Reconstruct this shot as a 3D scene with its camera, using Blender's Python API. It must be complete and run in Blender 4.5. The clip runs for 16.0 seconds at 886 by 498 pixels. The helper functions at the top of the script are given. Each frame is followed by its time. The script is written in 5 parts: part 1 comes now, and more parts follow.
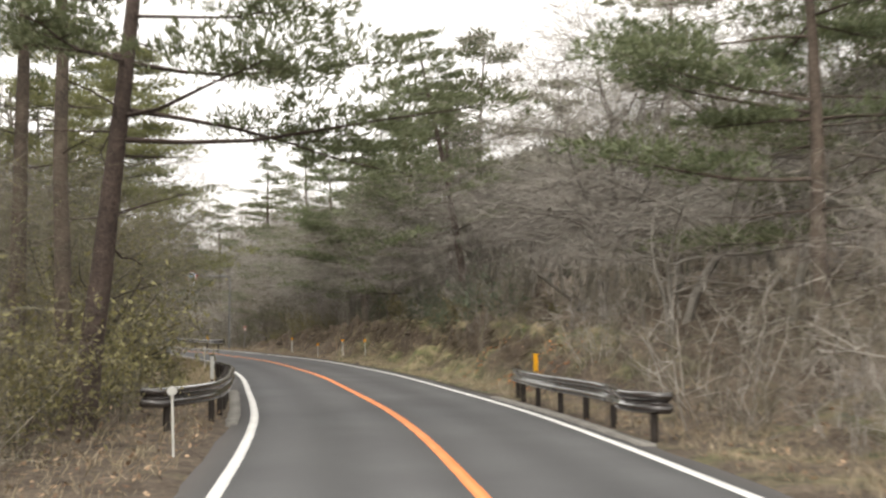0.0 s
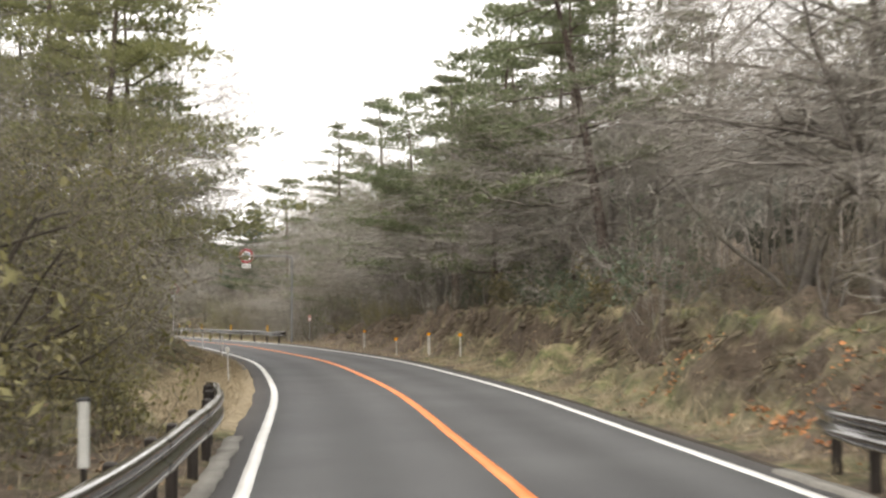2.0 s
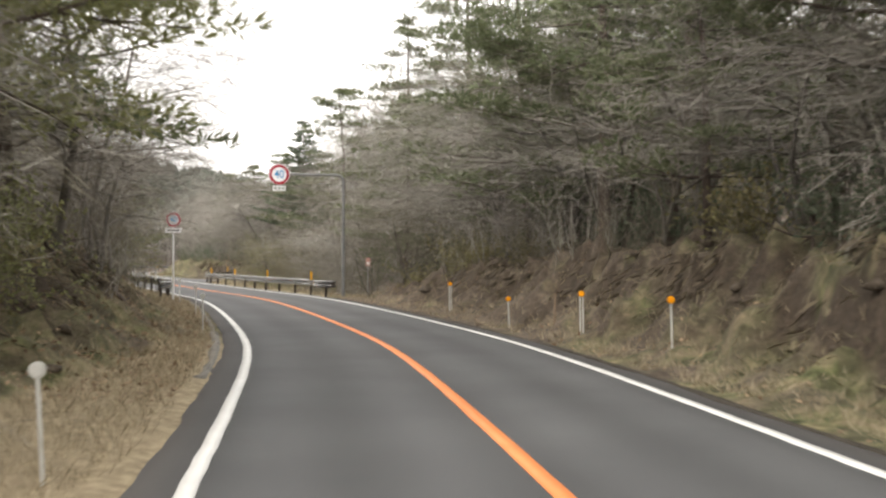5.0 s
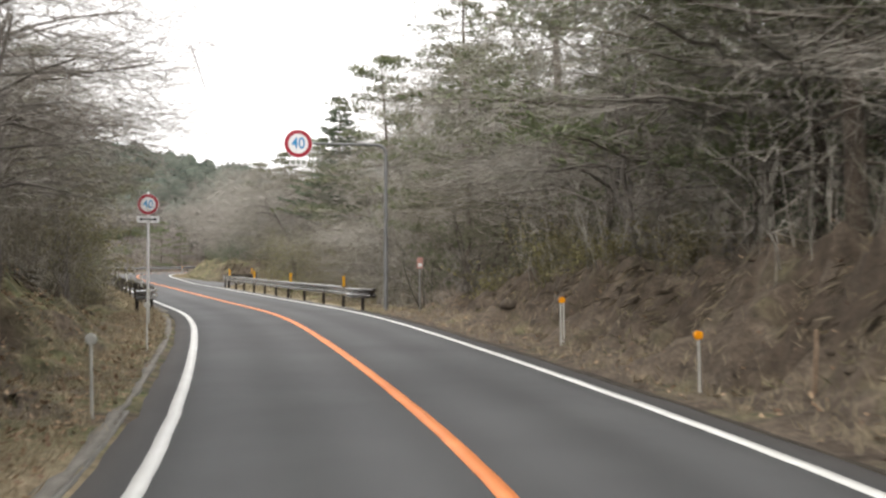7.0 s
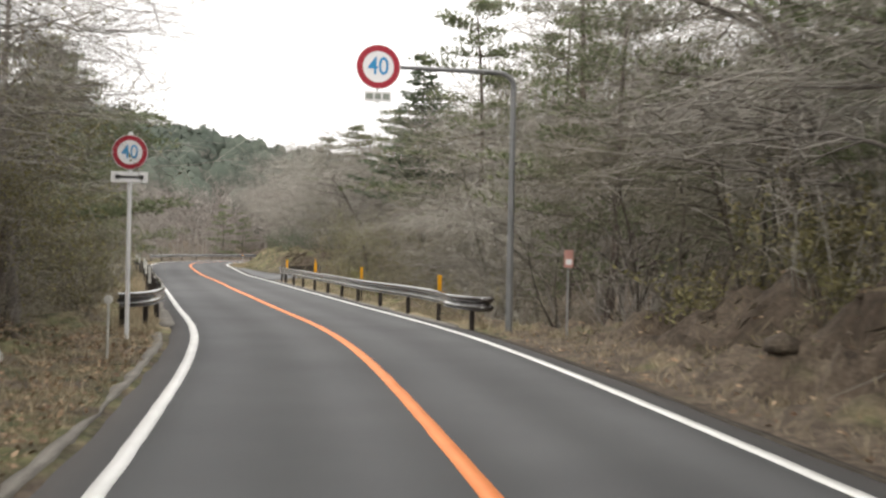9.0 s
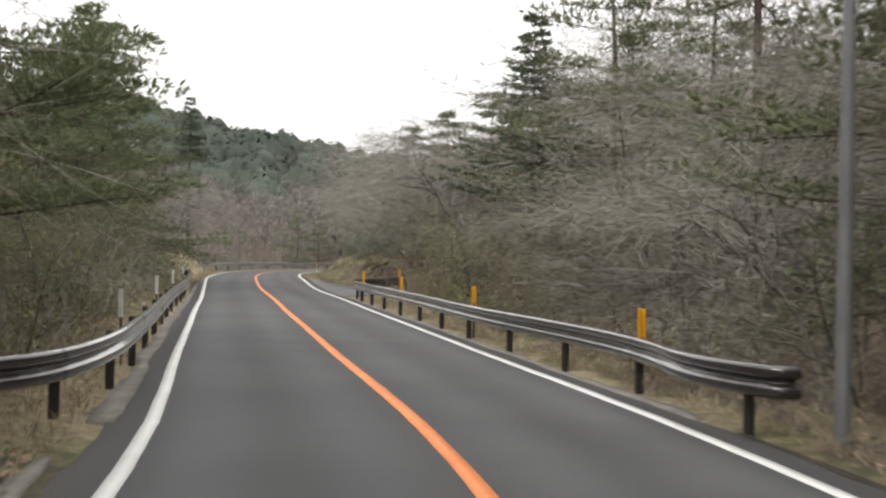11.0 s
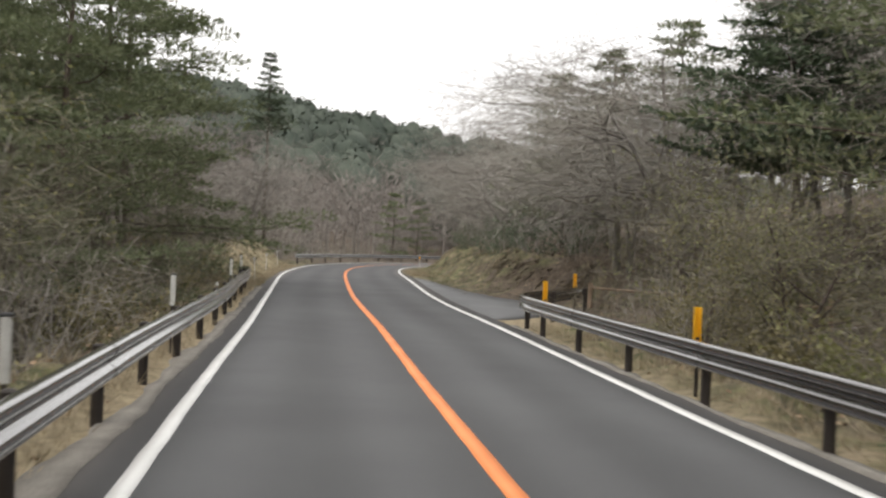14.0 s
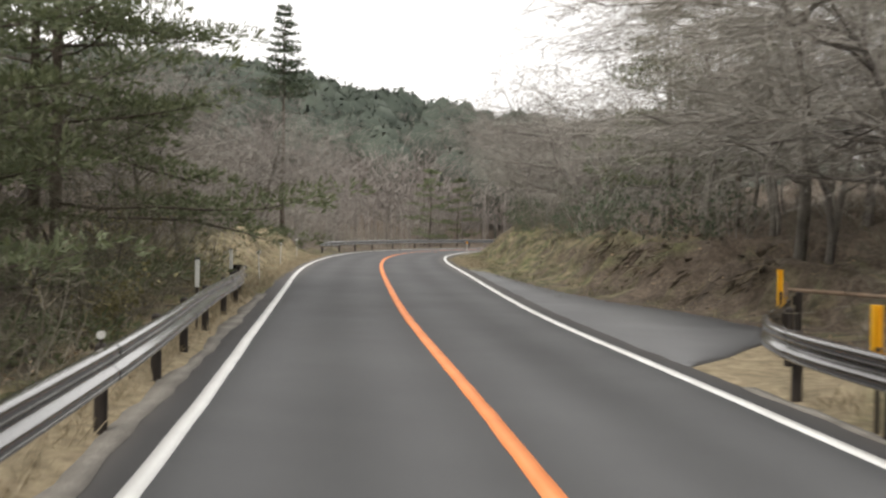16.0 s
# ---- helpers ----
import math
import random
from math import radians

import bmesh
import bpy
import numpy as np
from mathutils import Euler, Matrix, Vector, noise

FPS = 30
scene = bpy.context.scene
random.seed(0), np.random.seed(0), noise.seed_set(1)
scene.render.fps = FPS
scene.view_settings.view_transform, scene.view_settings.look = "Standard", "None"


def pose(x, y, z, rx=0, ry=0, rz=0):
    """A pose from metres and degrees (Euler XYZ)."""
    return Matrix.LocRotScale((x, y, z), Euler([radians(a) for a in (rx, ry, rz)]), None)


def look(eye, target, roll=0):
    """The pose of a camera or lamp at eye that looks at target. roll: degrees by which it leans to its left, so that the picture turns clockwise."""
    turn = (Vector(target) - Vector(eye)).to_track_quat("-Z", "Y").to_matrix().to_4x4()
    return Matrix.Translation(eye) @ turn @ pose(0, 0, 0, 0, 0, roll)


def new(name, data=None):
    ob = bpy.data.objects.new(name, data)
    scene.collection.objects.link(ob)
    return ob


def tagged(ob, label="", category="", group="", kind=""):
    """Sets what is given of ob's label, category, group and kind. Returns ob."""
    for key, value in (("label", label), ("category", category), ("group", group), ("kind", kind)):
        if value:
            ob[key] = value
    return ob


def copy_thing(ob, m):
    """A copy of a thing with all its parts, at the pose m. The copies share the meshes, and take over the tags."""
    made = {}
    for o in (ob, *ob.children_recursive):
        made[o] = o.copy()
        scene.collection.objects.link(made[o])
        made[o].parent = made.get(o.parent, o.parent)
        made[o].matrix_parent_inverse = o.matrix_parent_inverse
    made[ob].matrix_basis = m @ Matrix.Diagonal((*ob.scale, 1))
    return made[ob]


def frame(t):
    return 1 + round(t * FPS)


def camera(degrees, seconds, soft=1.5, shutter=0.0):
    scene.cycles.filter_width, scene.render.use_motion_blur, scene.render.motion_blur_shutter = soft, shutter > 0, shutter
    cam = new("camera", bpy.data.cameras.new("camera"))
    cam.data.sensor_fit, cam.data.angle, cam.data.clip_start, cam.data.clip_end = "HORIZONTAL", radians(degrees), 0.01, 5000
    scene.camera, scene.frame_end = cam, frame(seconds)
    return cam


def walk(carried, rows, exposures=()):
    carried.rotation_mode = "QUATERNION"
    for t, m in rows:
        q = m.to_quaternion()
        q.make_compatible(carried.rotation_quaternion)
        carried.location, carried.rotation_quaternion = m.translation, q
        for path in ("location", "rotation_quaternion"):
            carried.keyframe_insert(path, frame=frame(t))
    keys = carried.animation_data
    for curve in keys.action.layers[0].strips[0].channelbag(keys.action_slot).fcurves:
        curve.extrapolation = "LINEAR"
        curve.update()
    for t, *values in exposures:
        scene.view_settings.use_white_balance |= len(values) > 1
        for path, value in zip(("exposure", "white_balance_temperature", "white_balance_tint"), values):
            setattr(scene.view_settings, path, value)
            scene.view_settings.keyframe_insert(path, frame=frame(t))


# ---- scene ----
cam = camera(44.3, 16.0, 2.4, 0.45)
PATH = [  # seconds, x, y, z, yaw, pitch, roll
    (0.0, -0.000, 0.000, 1.694, 0.00, 4.06, 0.11),
    (0.5, -0.310, 3.559, 1.698, 1.04, 3.86, 0.21),
    (1.0, -0.668, 7.061, 1.700, 1.87, 3.64, 0.05),
    (1.5, -1.074, 10.510, 1.699, 3.10, 3.56, 0.22),
    (2.0, -1.530, 13.908, 1.690, 4.16, 3.51, 0.22),
    (2.5, -2.035, 17.257, 1.677, 4.89, 2.98, -0.01),
    (3.0, -2.581, 20.560, 1.668, 5.69, 2.09, 0.74),
    (3.5, -3.153, 23.830, 1.663, 6.37, 2.14, 0.90),
    (4.0, -3.745, 27.079, 1.666, 7.13, 1.38, 0.68),
    (4.2, -3.987, 28.373, 1.667, 7.32, 1.17, 0.25),
    (6.3, -6.718, 41.804, 1.684, 8.28, 0.03, -0.19),
    (6.5, -7.032, 43.066, 1.689, 8.69, 0.09, -0.35),
    (7.0, -7.859, 46.206, 1.703, 9.95, 0.53, 0.06),
    (7.5, -8.749, 49.323, 1.708, 10.59, 0.04, -0.62),
    (8.0, -9.706, 52.412, 1.704, 11.34, -0.04, -0.57),
    (8.5, -10.745, 55.464, 1.695, 12.75, 0.30, -0.35),
    (9.0, -11.858, 58.471, 1.686, 13.62, 0.10, -1.17),
    (9.2, -12.300, 59.664, 1.683, 13.95, 0.26, -0.83),
    (11.3, -17.100, 71.815, 1.702, 18.39, 0.33, -1.43),
    (11.5, -17.632, 72.946, 1.704, 18.79, 0.27, -1.39),
    (12.0, -19.139, 75.714, 1.706, 19.99, 0.47, -1.11),
    (12.5, -20.677, 78.479, 1.709, 20.73, 0.38, -1.77),
    (13.0, -22.157, 81.281, 1.710, 21.30, 0.33, -1.10),
    (13.5, -23.691, 84.075, 1.709, 22.52, 0.15, -1.15),
    (14.0, -25.223, 86.872, 1.704, 22.37, -0.11, -2.38),
    (14.5, -26.749, 89.669, 1.697, 21.44, -0.36, -2.15),
    (15.0, -28.276, 92.459, 1.696, 22.05, -1.07, -2.47),
    (15.5, -29.809, 95.233, 1.695, 23.15, -0.68, -1.70),
    (16.0, -31.352, 97.990, 1.695, 23.84, -1.09, -0.97),
]


def walk_rows():
    return [(t, pose(x, y, z, 90 + p, r, yaw)) for t, x, y, z, yaw, p, r in PATH]


walk(cam, walk_rows(), [(t, e, k, 11) for t, e, k in ((0, 0.88, 7100), (1.5, 1.06, 7050), (3, 1.17, 7150), (4.2, 1.16, 7150), (6.5, 1.06, 6800), (8, 1.02, 6800), (9, 0.92, 6900), (12.5, 0.44, 6750), (16, 0.54, 6900))])

# ---- sky and light: an overcast day ----
world = bpy.data.worlds.new("overcast_sky")
scene.world = world
world.use_nodes = True
wn, wl = world.node_tree.nodes, world.node_tree.links
sky = wn.new("ShaderNodeTexSky")
sky.sky_type = "NISHITA"
sky.sun_disc = False
sky.sun_elevation = radians(48)
sky.sun_rotation = radians(200)
sky.air_density, sky.dust_density, sky.ozone_density = 1.0, 6.0, 1.0
grey = wn.new("ShaderNodeHueSaturation")
grey.inputs["Saturation"].default_value = 0.12
veil = wn.new("ShaderNodeMixRGB")
veil.inputs[0].default_value = 0.72
veil.inputs[2].default_value = (12.4, 12.6, 12.9, 1)
wl.new(sky.outputs[0], grey.inputs["Color"])
wl.new(grey.outputs[0], veil.inputs[1])
wl.new(veil.outputs[0], wn["Background"].inputs[0])
wn["Background"].inputs[1].default_value = 0.1
sun = new("sun", bpy.data.lights.new("sun", "SUN"))
sun.data.energy, sun.data.angle, sun.data.color = 0.7, radians(25), (1, 0.97, 0.93)
sun.matrix_world = look((0, 0, 60), (14, 38, 8))


# ---- materials ----
def material(name, dark, light, scale=3.0, fine=40.0, rough=0.85, bump=0.3, metal=0.0, island=0.0, spec=0.3, dist=0.02):
    """Two tones mixed by noise at two scales, with fine relief; island: how much single pieces differ."""
    m = bpy.data.materials.new(name)
    m.use_nodes = True
    nt, nodes = m.node_tree, m.node_tree.nodes
    b = nodes["Principled BSDF"]
    geo = nodes.new("ShaderNodeNewGeometry")
    big, small = nodes.new("ShaderNodeTexNoise"), nodes.new("ShaderNodeTexNoise")
    big.inputs["Scale"].default_value, small.inputs["Scale"].default_value = scale, fine
    big.inputs["Detail"].default_value, small.inputs["Detail"].default_value = 4, 3
    add = nodes.new("ShaderNodeMath")
    add.operation = "MULTIPLY_ADD"
    add.inputs[1].default_value = 0.45
    mul = nodes.new("ShaderNodeMath")
    mul.operation = "MULTIPLY"
    mul.inputs[1].default_value = 0.55
    ramp = nodes.new("ShaderNodeValToRGB")
    ramp.color_ramp.elements[0].position, ramp.color_ramp.elements[1].position = 0.33, 0.68
    ramp.color_ramp.elements[0].color, ramp.color_ramp.elements[1].color = (*dark, 1), (*light, 1)
    for n in (big, small):
        nt.links.new(geo.outputs["Position"], n.inputs["Vector"])
    nt.links.new(big.outputs["Fac"], mul.inputs[0])
    nt.links.new(small.outputs["Fac"], add.inputs[0])
    nt.links.new(mul.outputs[0], add.inputs[2])
    last = add.outputs[0]
    if island:
        isl = nodes.new("ShaderNodeMath")
        isl.operation = "MULTIPLY_ADD"
        isl.inputs[1].default_value = island
        off = nodes.new("ShaderNodeMath")
        off.operation = "SUBTRACT"
        off.inputs[1].default_value = island / 2
        nt.links.new(last, off.inputs[0])
        nt.links.new(geo.outputs["Random Per Island"], isl.inputs[0])
        nt.links.new(off.outputs[0], isl.inputs[2])
        last = isl.outputs[0]
    nt.links.new(last, ramp.inputs[0])
    nt.links.new(ramp.outputs[0], b.inputs["Base Color"])
    b.inputs["Roughness"].default_value, b.inputs["Metallic"].default_value = rough, metal
    b.inputs["Specular IOR Level"].default_value = spec
    if bump:
        bp = nodes.new("ShaderNodeBump")
        bp.inputs["Strength"].default_value, bp.inputs["Distance"].default_value = bump, dist
        nt.links.new(small.outputs["Fac"], bp.inputs["Height"])
        nt.links.new(bp.outputs[0], b.inputs["Normal"])
    return m


def tree_tint(m, amount=0.25):
    """Let each plant differ a little in brightness and hue."""
    nt, nodes = m.node_tree, m.node_tree.nodes
    b = nodes["Principled BSDF"]
    src = b.inputs["Base Color"].links[0].from_socket
    info, hsv = nodes.new("ShaderNodeObjectInfo"), nodes.new("ShaderNodeHueSaturation")
    v, h = nodes.new("ShaderNodeMapRange"), nodes.new("ShaderNodeMapRange")
    v.inputs[3].default_value, v.inputs[4].default_value = 1 - amount, 1 + amount
    h.inputs[3].default_value, h.inputs[4].default_value = 0.485, 0.515
    for n in (v, h):
        nt.links.new(info.outputs["Random"], n.inputs[0])
    nt.links.new(v.outputs[0], hsv.inputs["Value"])
    nt.links.new(h.outputs[0], hsv.inputs["Hue"])
    nt.links.new(src, hsv.inputs["Color"])
    nt.links.new(hsv.outputs[0], b.inputs["Base Color"])
    return m


def translucent(m, colour, fac=0.3):
    nt, nodes = m.node_tree, m.node_tree.nodes
    tr, mix = nodes.new("ShaderNodeBsdfTranslucent"), nodes.new("ShaderNodeMixShader")
    tr.inputs[0].default_value = (*colour, 1)
    mix.inputs[0].default_value = fac
    out = nodes["Material Output"]
    nt.links.new(nodes["Principled BSDF"].outputs[0], mix.inputs[1])
    nt.links.new(tr.outputs[0], mix.inputs[2])
    nt.links.new(mix.outputs[0], out.inputs[0])
    return m


def asphalt_material(name, base=0.07, bands=True):
    m = material(name, (base * 0.79, base * 0.80, base * 0.83), (base * 1.22, base * 1.25, base * 1.27), 0.35, 260, 0.82, 0.35, dist=0.006)
    if not bands:
        return m
    # wheel tracks: polished, slightly paler strips along each lane, broken up by noise
    nt, nodes = m.node_tree, m.node_tree.nodes
    b = nodes["Principled BSDF"]
    src = b.inputs["Base Color"].links[0].from_socket
    uv, sep = nodes.new("ShaderNodeUVMap"), nodes.new("ShaderNodeSeparateXYZ")
    nt.links.new(uv.outputs[0], sep.inputs[0])
    wave = nodes.new("ShaderNodeMath")
    wave.operation = "MULTIPLY"
    wave.inputs[1].default_value = 2 * math.pi / 1.38
    cos = nodes.new("ShaderNodeMath")
    cos.operation = "COSINE"
    nt.links.new(sep.outputs[1], wave.inputs[0])
    nt.links.new(wave.outputs[0], cos.inputs[0])
    stretch = nodes.new("ShaderNodeMapping")
    stretch.inputs["Scale"].default_value = (0.12, 1.6, 1)
    nt.links.new(uv.outputs[0], stretch.inputs[0])
    streak = nodes.new("ShaderNodeTexNoise")
    streak.inputs["Scale"].default_value, streak.inputs["Detail"].default_value = 1.0, 5
    nt.links.new(stretch.outputs[0], streak.inputs["Vector"])
    mul = nodes.new("ShaderNodeMath")
    mul.operation = "MULTIPLY"
    nt.links.new(cos.outputs[0], mul.inputs[0])
    nt.links.new(streak.outputs["Fac"], mul.inputs[1])
    rng = nodes.new("ShaderNodeMapRange")
    rng.inputs[1].default_value, rng.inputs[2].default_value = -0.6, 0.6
    rng.inputs[3].default_value, rng.inputs[4].default_value = 1.16, 0.86
    nt.links.new(mul.outputs[0], rng.inputs[0])
    hsv = nodes.new("ShaderNodeHueSaturation")
    nt.links.new(src, hsv.inputs["Color"])
    nt.links.new(rng.outputs[0], hsv.inputs["Value"])
    # dusty, unworn asphalt outside the edge lines
    out, edge, dust = nodes.new("ShaderNodeMath"), nodes.new("ShaderNodeMapRange"), nodes.new("ShaderNodeMixRGB")
    out.operation = "ABSOLUTE"
    nt.links.new(sep.outputs[1], out.inputs[0])
    nt.links.new(out.outputs[0], edge.inputs[0])
    edge.inputs[1].default_value, edge.inputs[2].default_value, edge.inputs[4].default_value = 2.70, 3.02, 0.75
    nt.links.new(edge.outputs[0], dust.inputs[0])
    nt.links.new(hsv.outputs[0], dust.inputs[1])
    dust.inputs[2].default_value = (0.128, 0.12, 0.114, 1)
    nt.links.new(dust.outputs[0], b.inputs["Base Color"])
    return m


def ground_material():
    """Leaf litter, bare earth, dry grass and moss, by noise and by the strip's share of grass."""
    m = material("forest_floor", (0.055, 0.043, 0.033), (0.205, 0.162, 0.122), 1.6, 14, 0.95, 0.8, dist=0.05)
    nt, nodes = m.node_tree, m.node_tree.nodes
    b = nodes["Principled BSDF"]
    src = b.inputs["Base Color"].links[0].from_socket
    geo = [n for n in nodes if n.type == "NEW_GEOMETRY"][0]
    att = nodes.new("ShaderNodeAttribute")
    att.attribute_name = "grass"
    patch = nodes.new("ShaderNodeTexNoise")
    patch.inputs["Scale"].default_value, patch.inputs["Detail"].default_value = 0.9, 5
    nt.links.new(geo.outputs["Position"], patch.inputs["Vector"])
    add = nodes.new("ShaderNodeMath")
    add.operation = "ADD"
    nt.links.new(att.outputs["Fac"], add.inputs[0])
    nt.links.new(patch.outputs["Fac"], add.inputs[1])
    step = nodes.new("ShaderNodeMapRange")
    step.inputs[1].default_value, step.inputs[2].default_value = 0.8, 1.1
    nt.links.new(add.outputs[0], step.inputs[0])
    tone = nodes.new("ShaderNodeTexNoise")
    tone.inputs["Scale"].default_value, tone.inputs["Detail"].default_value = 2.3, 6
    nt.links.new(geo.outputs["Position"], tone.inputs["Vector"])
    ramp = nodes.new("ShaderNodeValToRGB")
    e = ramp.color_ramp.elements
    e[0].position, e[0].color = 0.34, (0.052, 0.066, 0.027, 1)
    e[1].position, e[1].color = 0.68, (0.34, 0.275, 0.175, 1)
    mid = e.new(0.48)
    mid.color = (0.168, 0.172, 0.08, 1)
    nt.links.new(tone.outputs["Fac"], ramp.inputs[0])
    clump = nodes.new("ShaderNodeTexNoise")
    clump.inputs["Scale"].default_value, clump.inputs["Detail"].default_value, clump.inputs["Roughness"].default_value = 5.5, 8, 0.7
    nt.links.new(geo.outputs["Position"], clump.inputs["Vector"])
    # value follows the clump noise that also sets the bump height
    clump_tone = nodes.new("ShaderNodeMapRange")
    clump_tone.inputs[1].default_value, clump_tone.inputs[2].default_value = 0.38, 0.62
    clump_tone.inputs[3].default_value, clump_tone.inputs[4].default_value = 0.66, 1.2
    nt.links.new(clump.outputs["Fac"], clump_tone.inputs[0])
    bp = [n for n in nodes if n.type == "BUMP"][0]
    nt.links.new(clump.outputs["Fac"], bp.inputs["Height"])
    bp.inputs["Distance"].default_value, bp.inputs["Strength"].default_value = 0.12, 0.9
    # mown, sun-bleached grass beside the asphalt
    hay, much = nodes.new("ShaderNodeMixRGB"), nodes.new("ShaderNodeMapRange")
    much.inputs[1].default_value, much.inputs[2].default_value, much.inputs[4].default_value = 0.5, 0.85, 0.85
    nt.links.new(att.outputs["Fac"], much.inputs[0])
    nt.links.new(much.outputs[0], hay.inputs[0])
    nt.links.new(ramp.outputs[0], hay.inputs[1])
    hay.inputs[2].default_value = (0.45, 0.36, 0.245, 1)
    mix = nodes.new("ShaderNodeMixRGB")
    nt.links.new(step.outputs[0], mix.inputs[0])
    nt.links.new(src, mix.inputs[1])
    nt.links.new(hay.outputs[0], mix.inputs[2])
    # bare earth, painted darker for shade, where the bank breaks too steeply for litter
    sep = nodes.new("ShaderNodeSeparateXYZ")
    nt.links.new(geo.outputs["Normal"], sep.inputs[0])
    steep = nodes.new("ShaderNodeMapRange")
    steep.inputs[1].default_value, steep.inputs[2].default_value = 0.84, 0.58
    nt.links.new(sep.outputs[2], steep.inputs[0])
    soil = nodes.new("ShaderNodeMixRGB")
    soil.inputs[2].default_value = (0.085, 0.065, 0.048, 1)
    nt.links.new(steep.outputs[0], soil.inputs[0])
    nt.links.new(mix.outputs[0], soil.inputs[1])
    hsv = nodes.new("ShaderNodeHueSaturation")
    nt.links.new(soil.outputs[0], hsv.inputs["Color"])
    nt.links.new(clump_tone.outputs[0], hsv.inputs["Value"])
    nt.links.new(hsv.outputs[0], b.inputs["Base Color"])
    return m


ASPHALT = asphalt_material("asphalt", 0.082)
ASPHALT_SIDE = asphalt_material("side_road_asphalt", 0.15, False)
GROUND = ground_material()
WHITE_LINE = material("white_road_paint", (0.62, 0.62, 0.60), (0.82, 0.82, 0.80), 1.2, 60, 0.6, 0.2, dist=0.003)
ORANGE_LINE = material("orange_road_paint", (0.74, 0.22, 0.065), (0.92, 0.315, 0.11), 1.2, 60, 0.6, 0.2, dist=0.003)
CONCRETE = material("concrete", (0.14, 0.132, 0.12), (0.29, 0.28, 0.255), 1.5, 50, 0.9, 0.4)
RAIL = material("brown_painted_steel", (0.02, 0.016, 0.015), (0.036, 0.03, 0.027), 2, 60, 0.24, 0.03, spec=0.6)
RAIL.node_tree.nodes["Principled BSDF"].inputs["Coat Weight"].default_value = 1.0
RAIL.node_tree.nodes["Principled BSDF"].inputs["Coat Roughness"].default_value = 0.1
RAIL_POST = material("brown_painted_post", (0.022, 0.018, 0.016), (0.045, 0.037, 0.032), 3, 60, 0.55, 0.1)
GALV = material("galvanised_steel", (0.15, 0.155, 0.158), (0.24, 0.245, 0.248), 2, 80, 0.5, 0.05, 0.3)
WHITE = material("white_plastic", (0.46, 0.46, 0.43), (0.64, 0.64, 0.61), 4, 60, 0.55, 0.05)
SIGN_WHITE = material("white_sheeting", (0.74, 0.74, 0.75), (0.82, 0.82, 0.83), 3, 80, 0.45, 0.0)
SIGN_RED = material("red_sheeting", (0.30, 0.02, 0.035), (0.40, 0.035, 0.055), 3, 80, 0.45, 0.0)
SIGN_BLUE = material("blue_sheeting", (0.03, 0.24, 0.50), (0.05, 0.31, 0.60), 3, 80, 0.45, 0.0)
DARK = material("dark_lettering", (0.03, 0.03, 0.035), (0.06, 0.06, 0.06), 3, 80, 0.6, 0.0)
BACK = material("sign_back", (0.28, 0.28, 0.28), (0.36, 0.36, 0.36), 3, 80, 0.5, 0.0, 0.4)
YELLOW = material("yellow_paint", (0.66, 0.33, 0.012), (0.82, 0.44, 0.02), 3, 60, 0.5, 0.05)
ORANGE_LENS = material("orange_reflector", (0.85, 0.30, 0.01), (0.95, 0.42, 0.02), 5, 90, 0.25, 0.0)
RED_PAINT = material("faded_red_paint", (0.44, 0.22, 0.19), (0.56, 0.31, 0.27), 4, 60, 0.5, 0.0)
BARK_PINE = tree_tint(material("pine_bark", (0.045, 0.036, 0.031), (0.14, 0.108, 0.088), 2.5, 18, 0.95, 0.9, dist=0.04), 0.2)
BARK_DARK = material("dark_bark", (0.035, 0.03, 0.024), (0.11, 0.095, 0.075), 2.5, 18, 0.95, 0.9, dist=0.04)
BARK_GREY = tree_tint(material("grey_bark", (0.10, 0.09, 0.08), (0.25, 0.23, 0.205), 2.5, 22, 0.95, 0.6), 0.2)
TWIG = tree_tint(material("bare_twigs", (0.22, 0.204, 0.182), (0.36, 0.337, 0.304), 0.5, 5, 0.95, 0.0, island=0.18), 0.2)
TWIG_BROWN = tree_tint(material("brown_twigs", (0.135, 0.122, 0.095), (0.25, 0.228, 0.18), 0.5, 5, 0.95, 0.0, island=0.18), 0.25)
# olive twigs, coloured below brown_twigs to carry the wood's shade as well
TWIG_DARK = tree_tint(material("dark_olive_twigs", (0.085, 0.078, 0.058), (0.18, 0.165, 0.122), 0.5, 5, 0.95, 0.0, island=0.18), 0.25)
NEEDLE = translucent(tree_tint(material("pine_needles", (0.1, 0.118, 0.068), (0.225, 0.246, 0.146), 0.7, 9, 0.7, 0.0, island=0.25), 0.22), (0.13, 0.155, 0.075), 0.3)
# olive needles, their colour raised to hold the open sky's light
NEEDLE_SKYLIT = translucent(tree_tint(material("skylit_olive_needles", (0.15, 0.16, 0.078), (0.30, 0.305, 0.155), 0.7, 9, 0.7, 0.0, island=0.3), 0.15), (0.25, 0.27, 0.12), 0.4)
NEEDLE_DARK = translucent(tree_tint(material("fir_needles", (0.075, 0.1, 0.066), (0.17, 0.2, 0.13), 0.7, 9, 0.7, 0.0, island=0.25), 0.2), (0.06, 0.095, 0.055), 0.25)
LEAF_GREEN = translucent(tree_tint(material("young_leaves", (0.13, 0.14, 0.065), (0.31, 0.31, 0.155), 0.8, 9, 0.7, 0.0, island=0.5), 0.2), (0.22, 0.23, 0.08), 0.35)
LEAF_OLIVE = translucent(tree_tint(material("olive_leaves", (0.13, 0.12, 0.062), (0.32, 0.285, 0.15), 0.8, 9, 0.75, 0.0, island=0.5), 0.25), (0.16, 0.15, 0.05), 0.3)
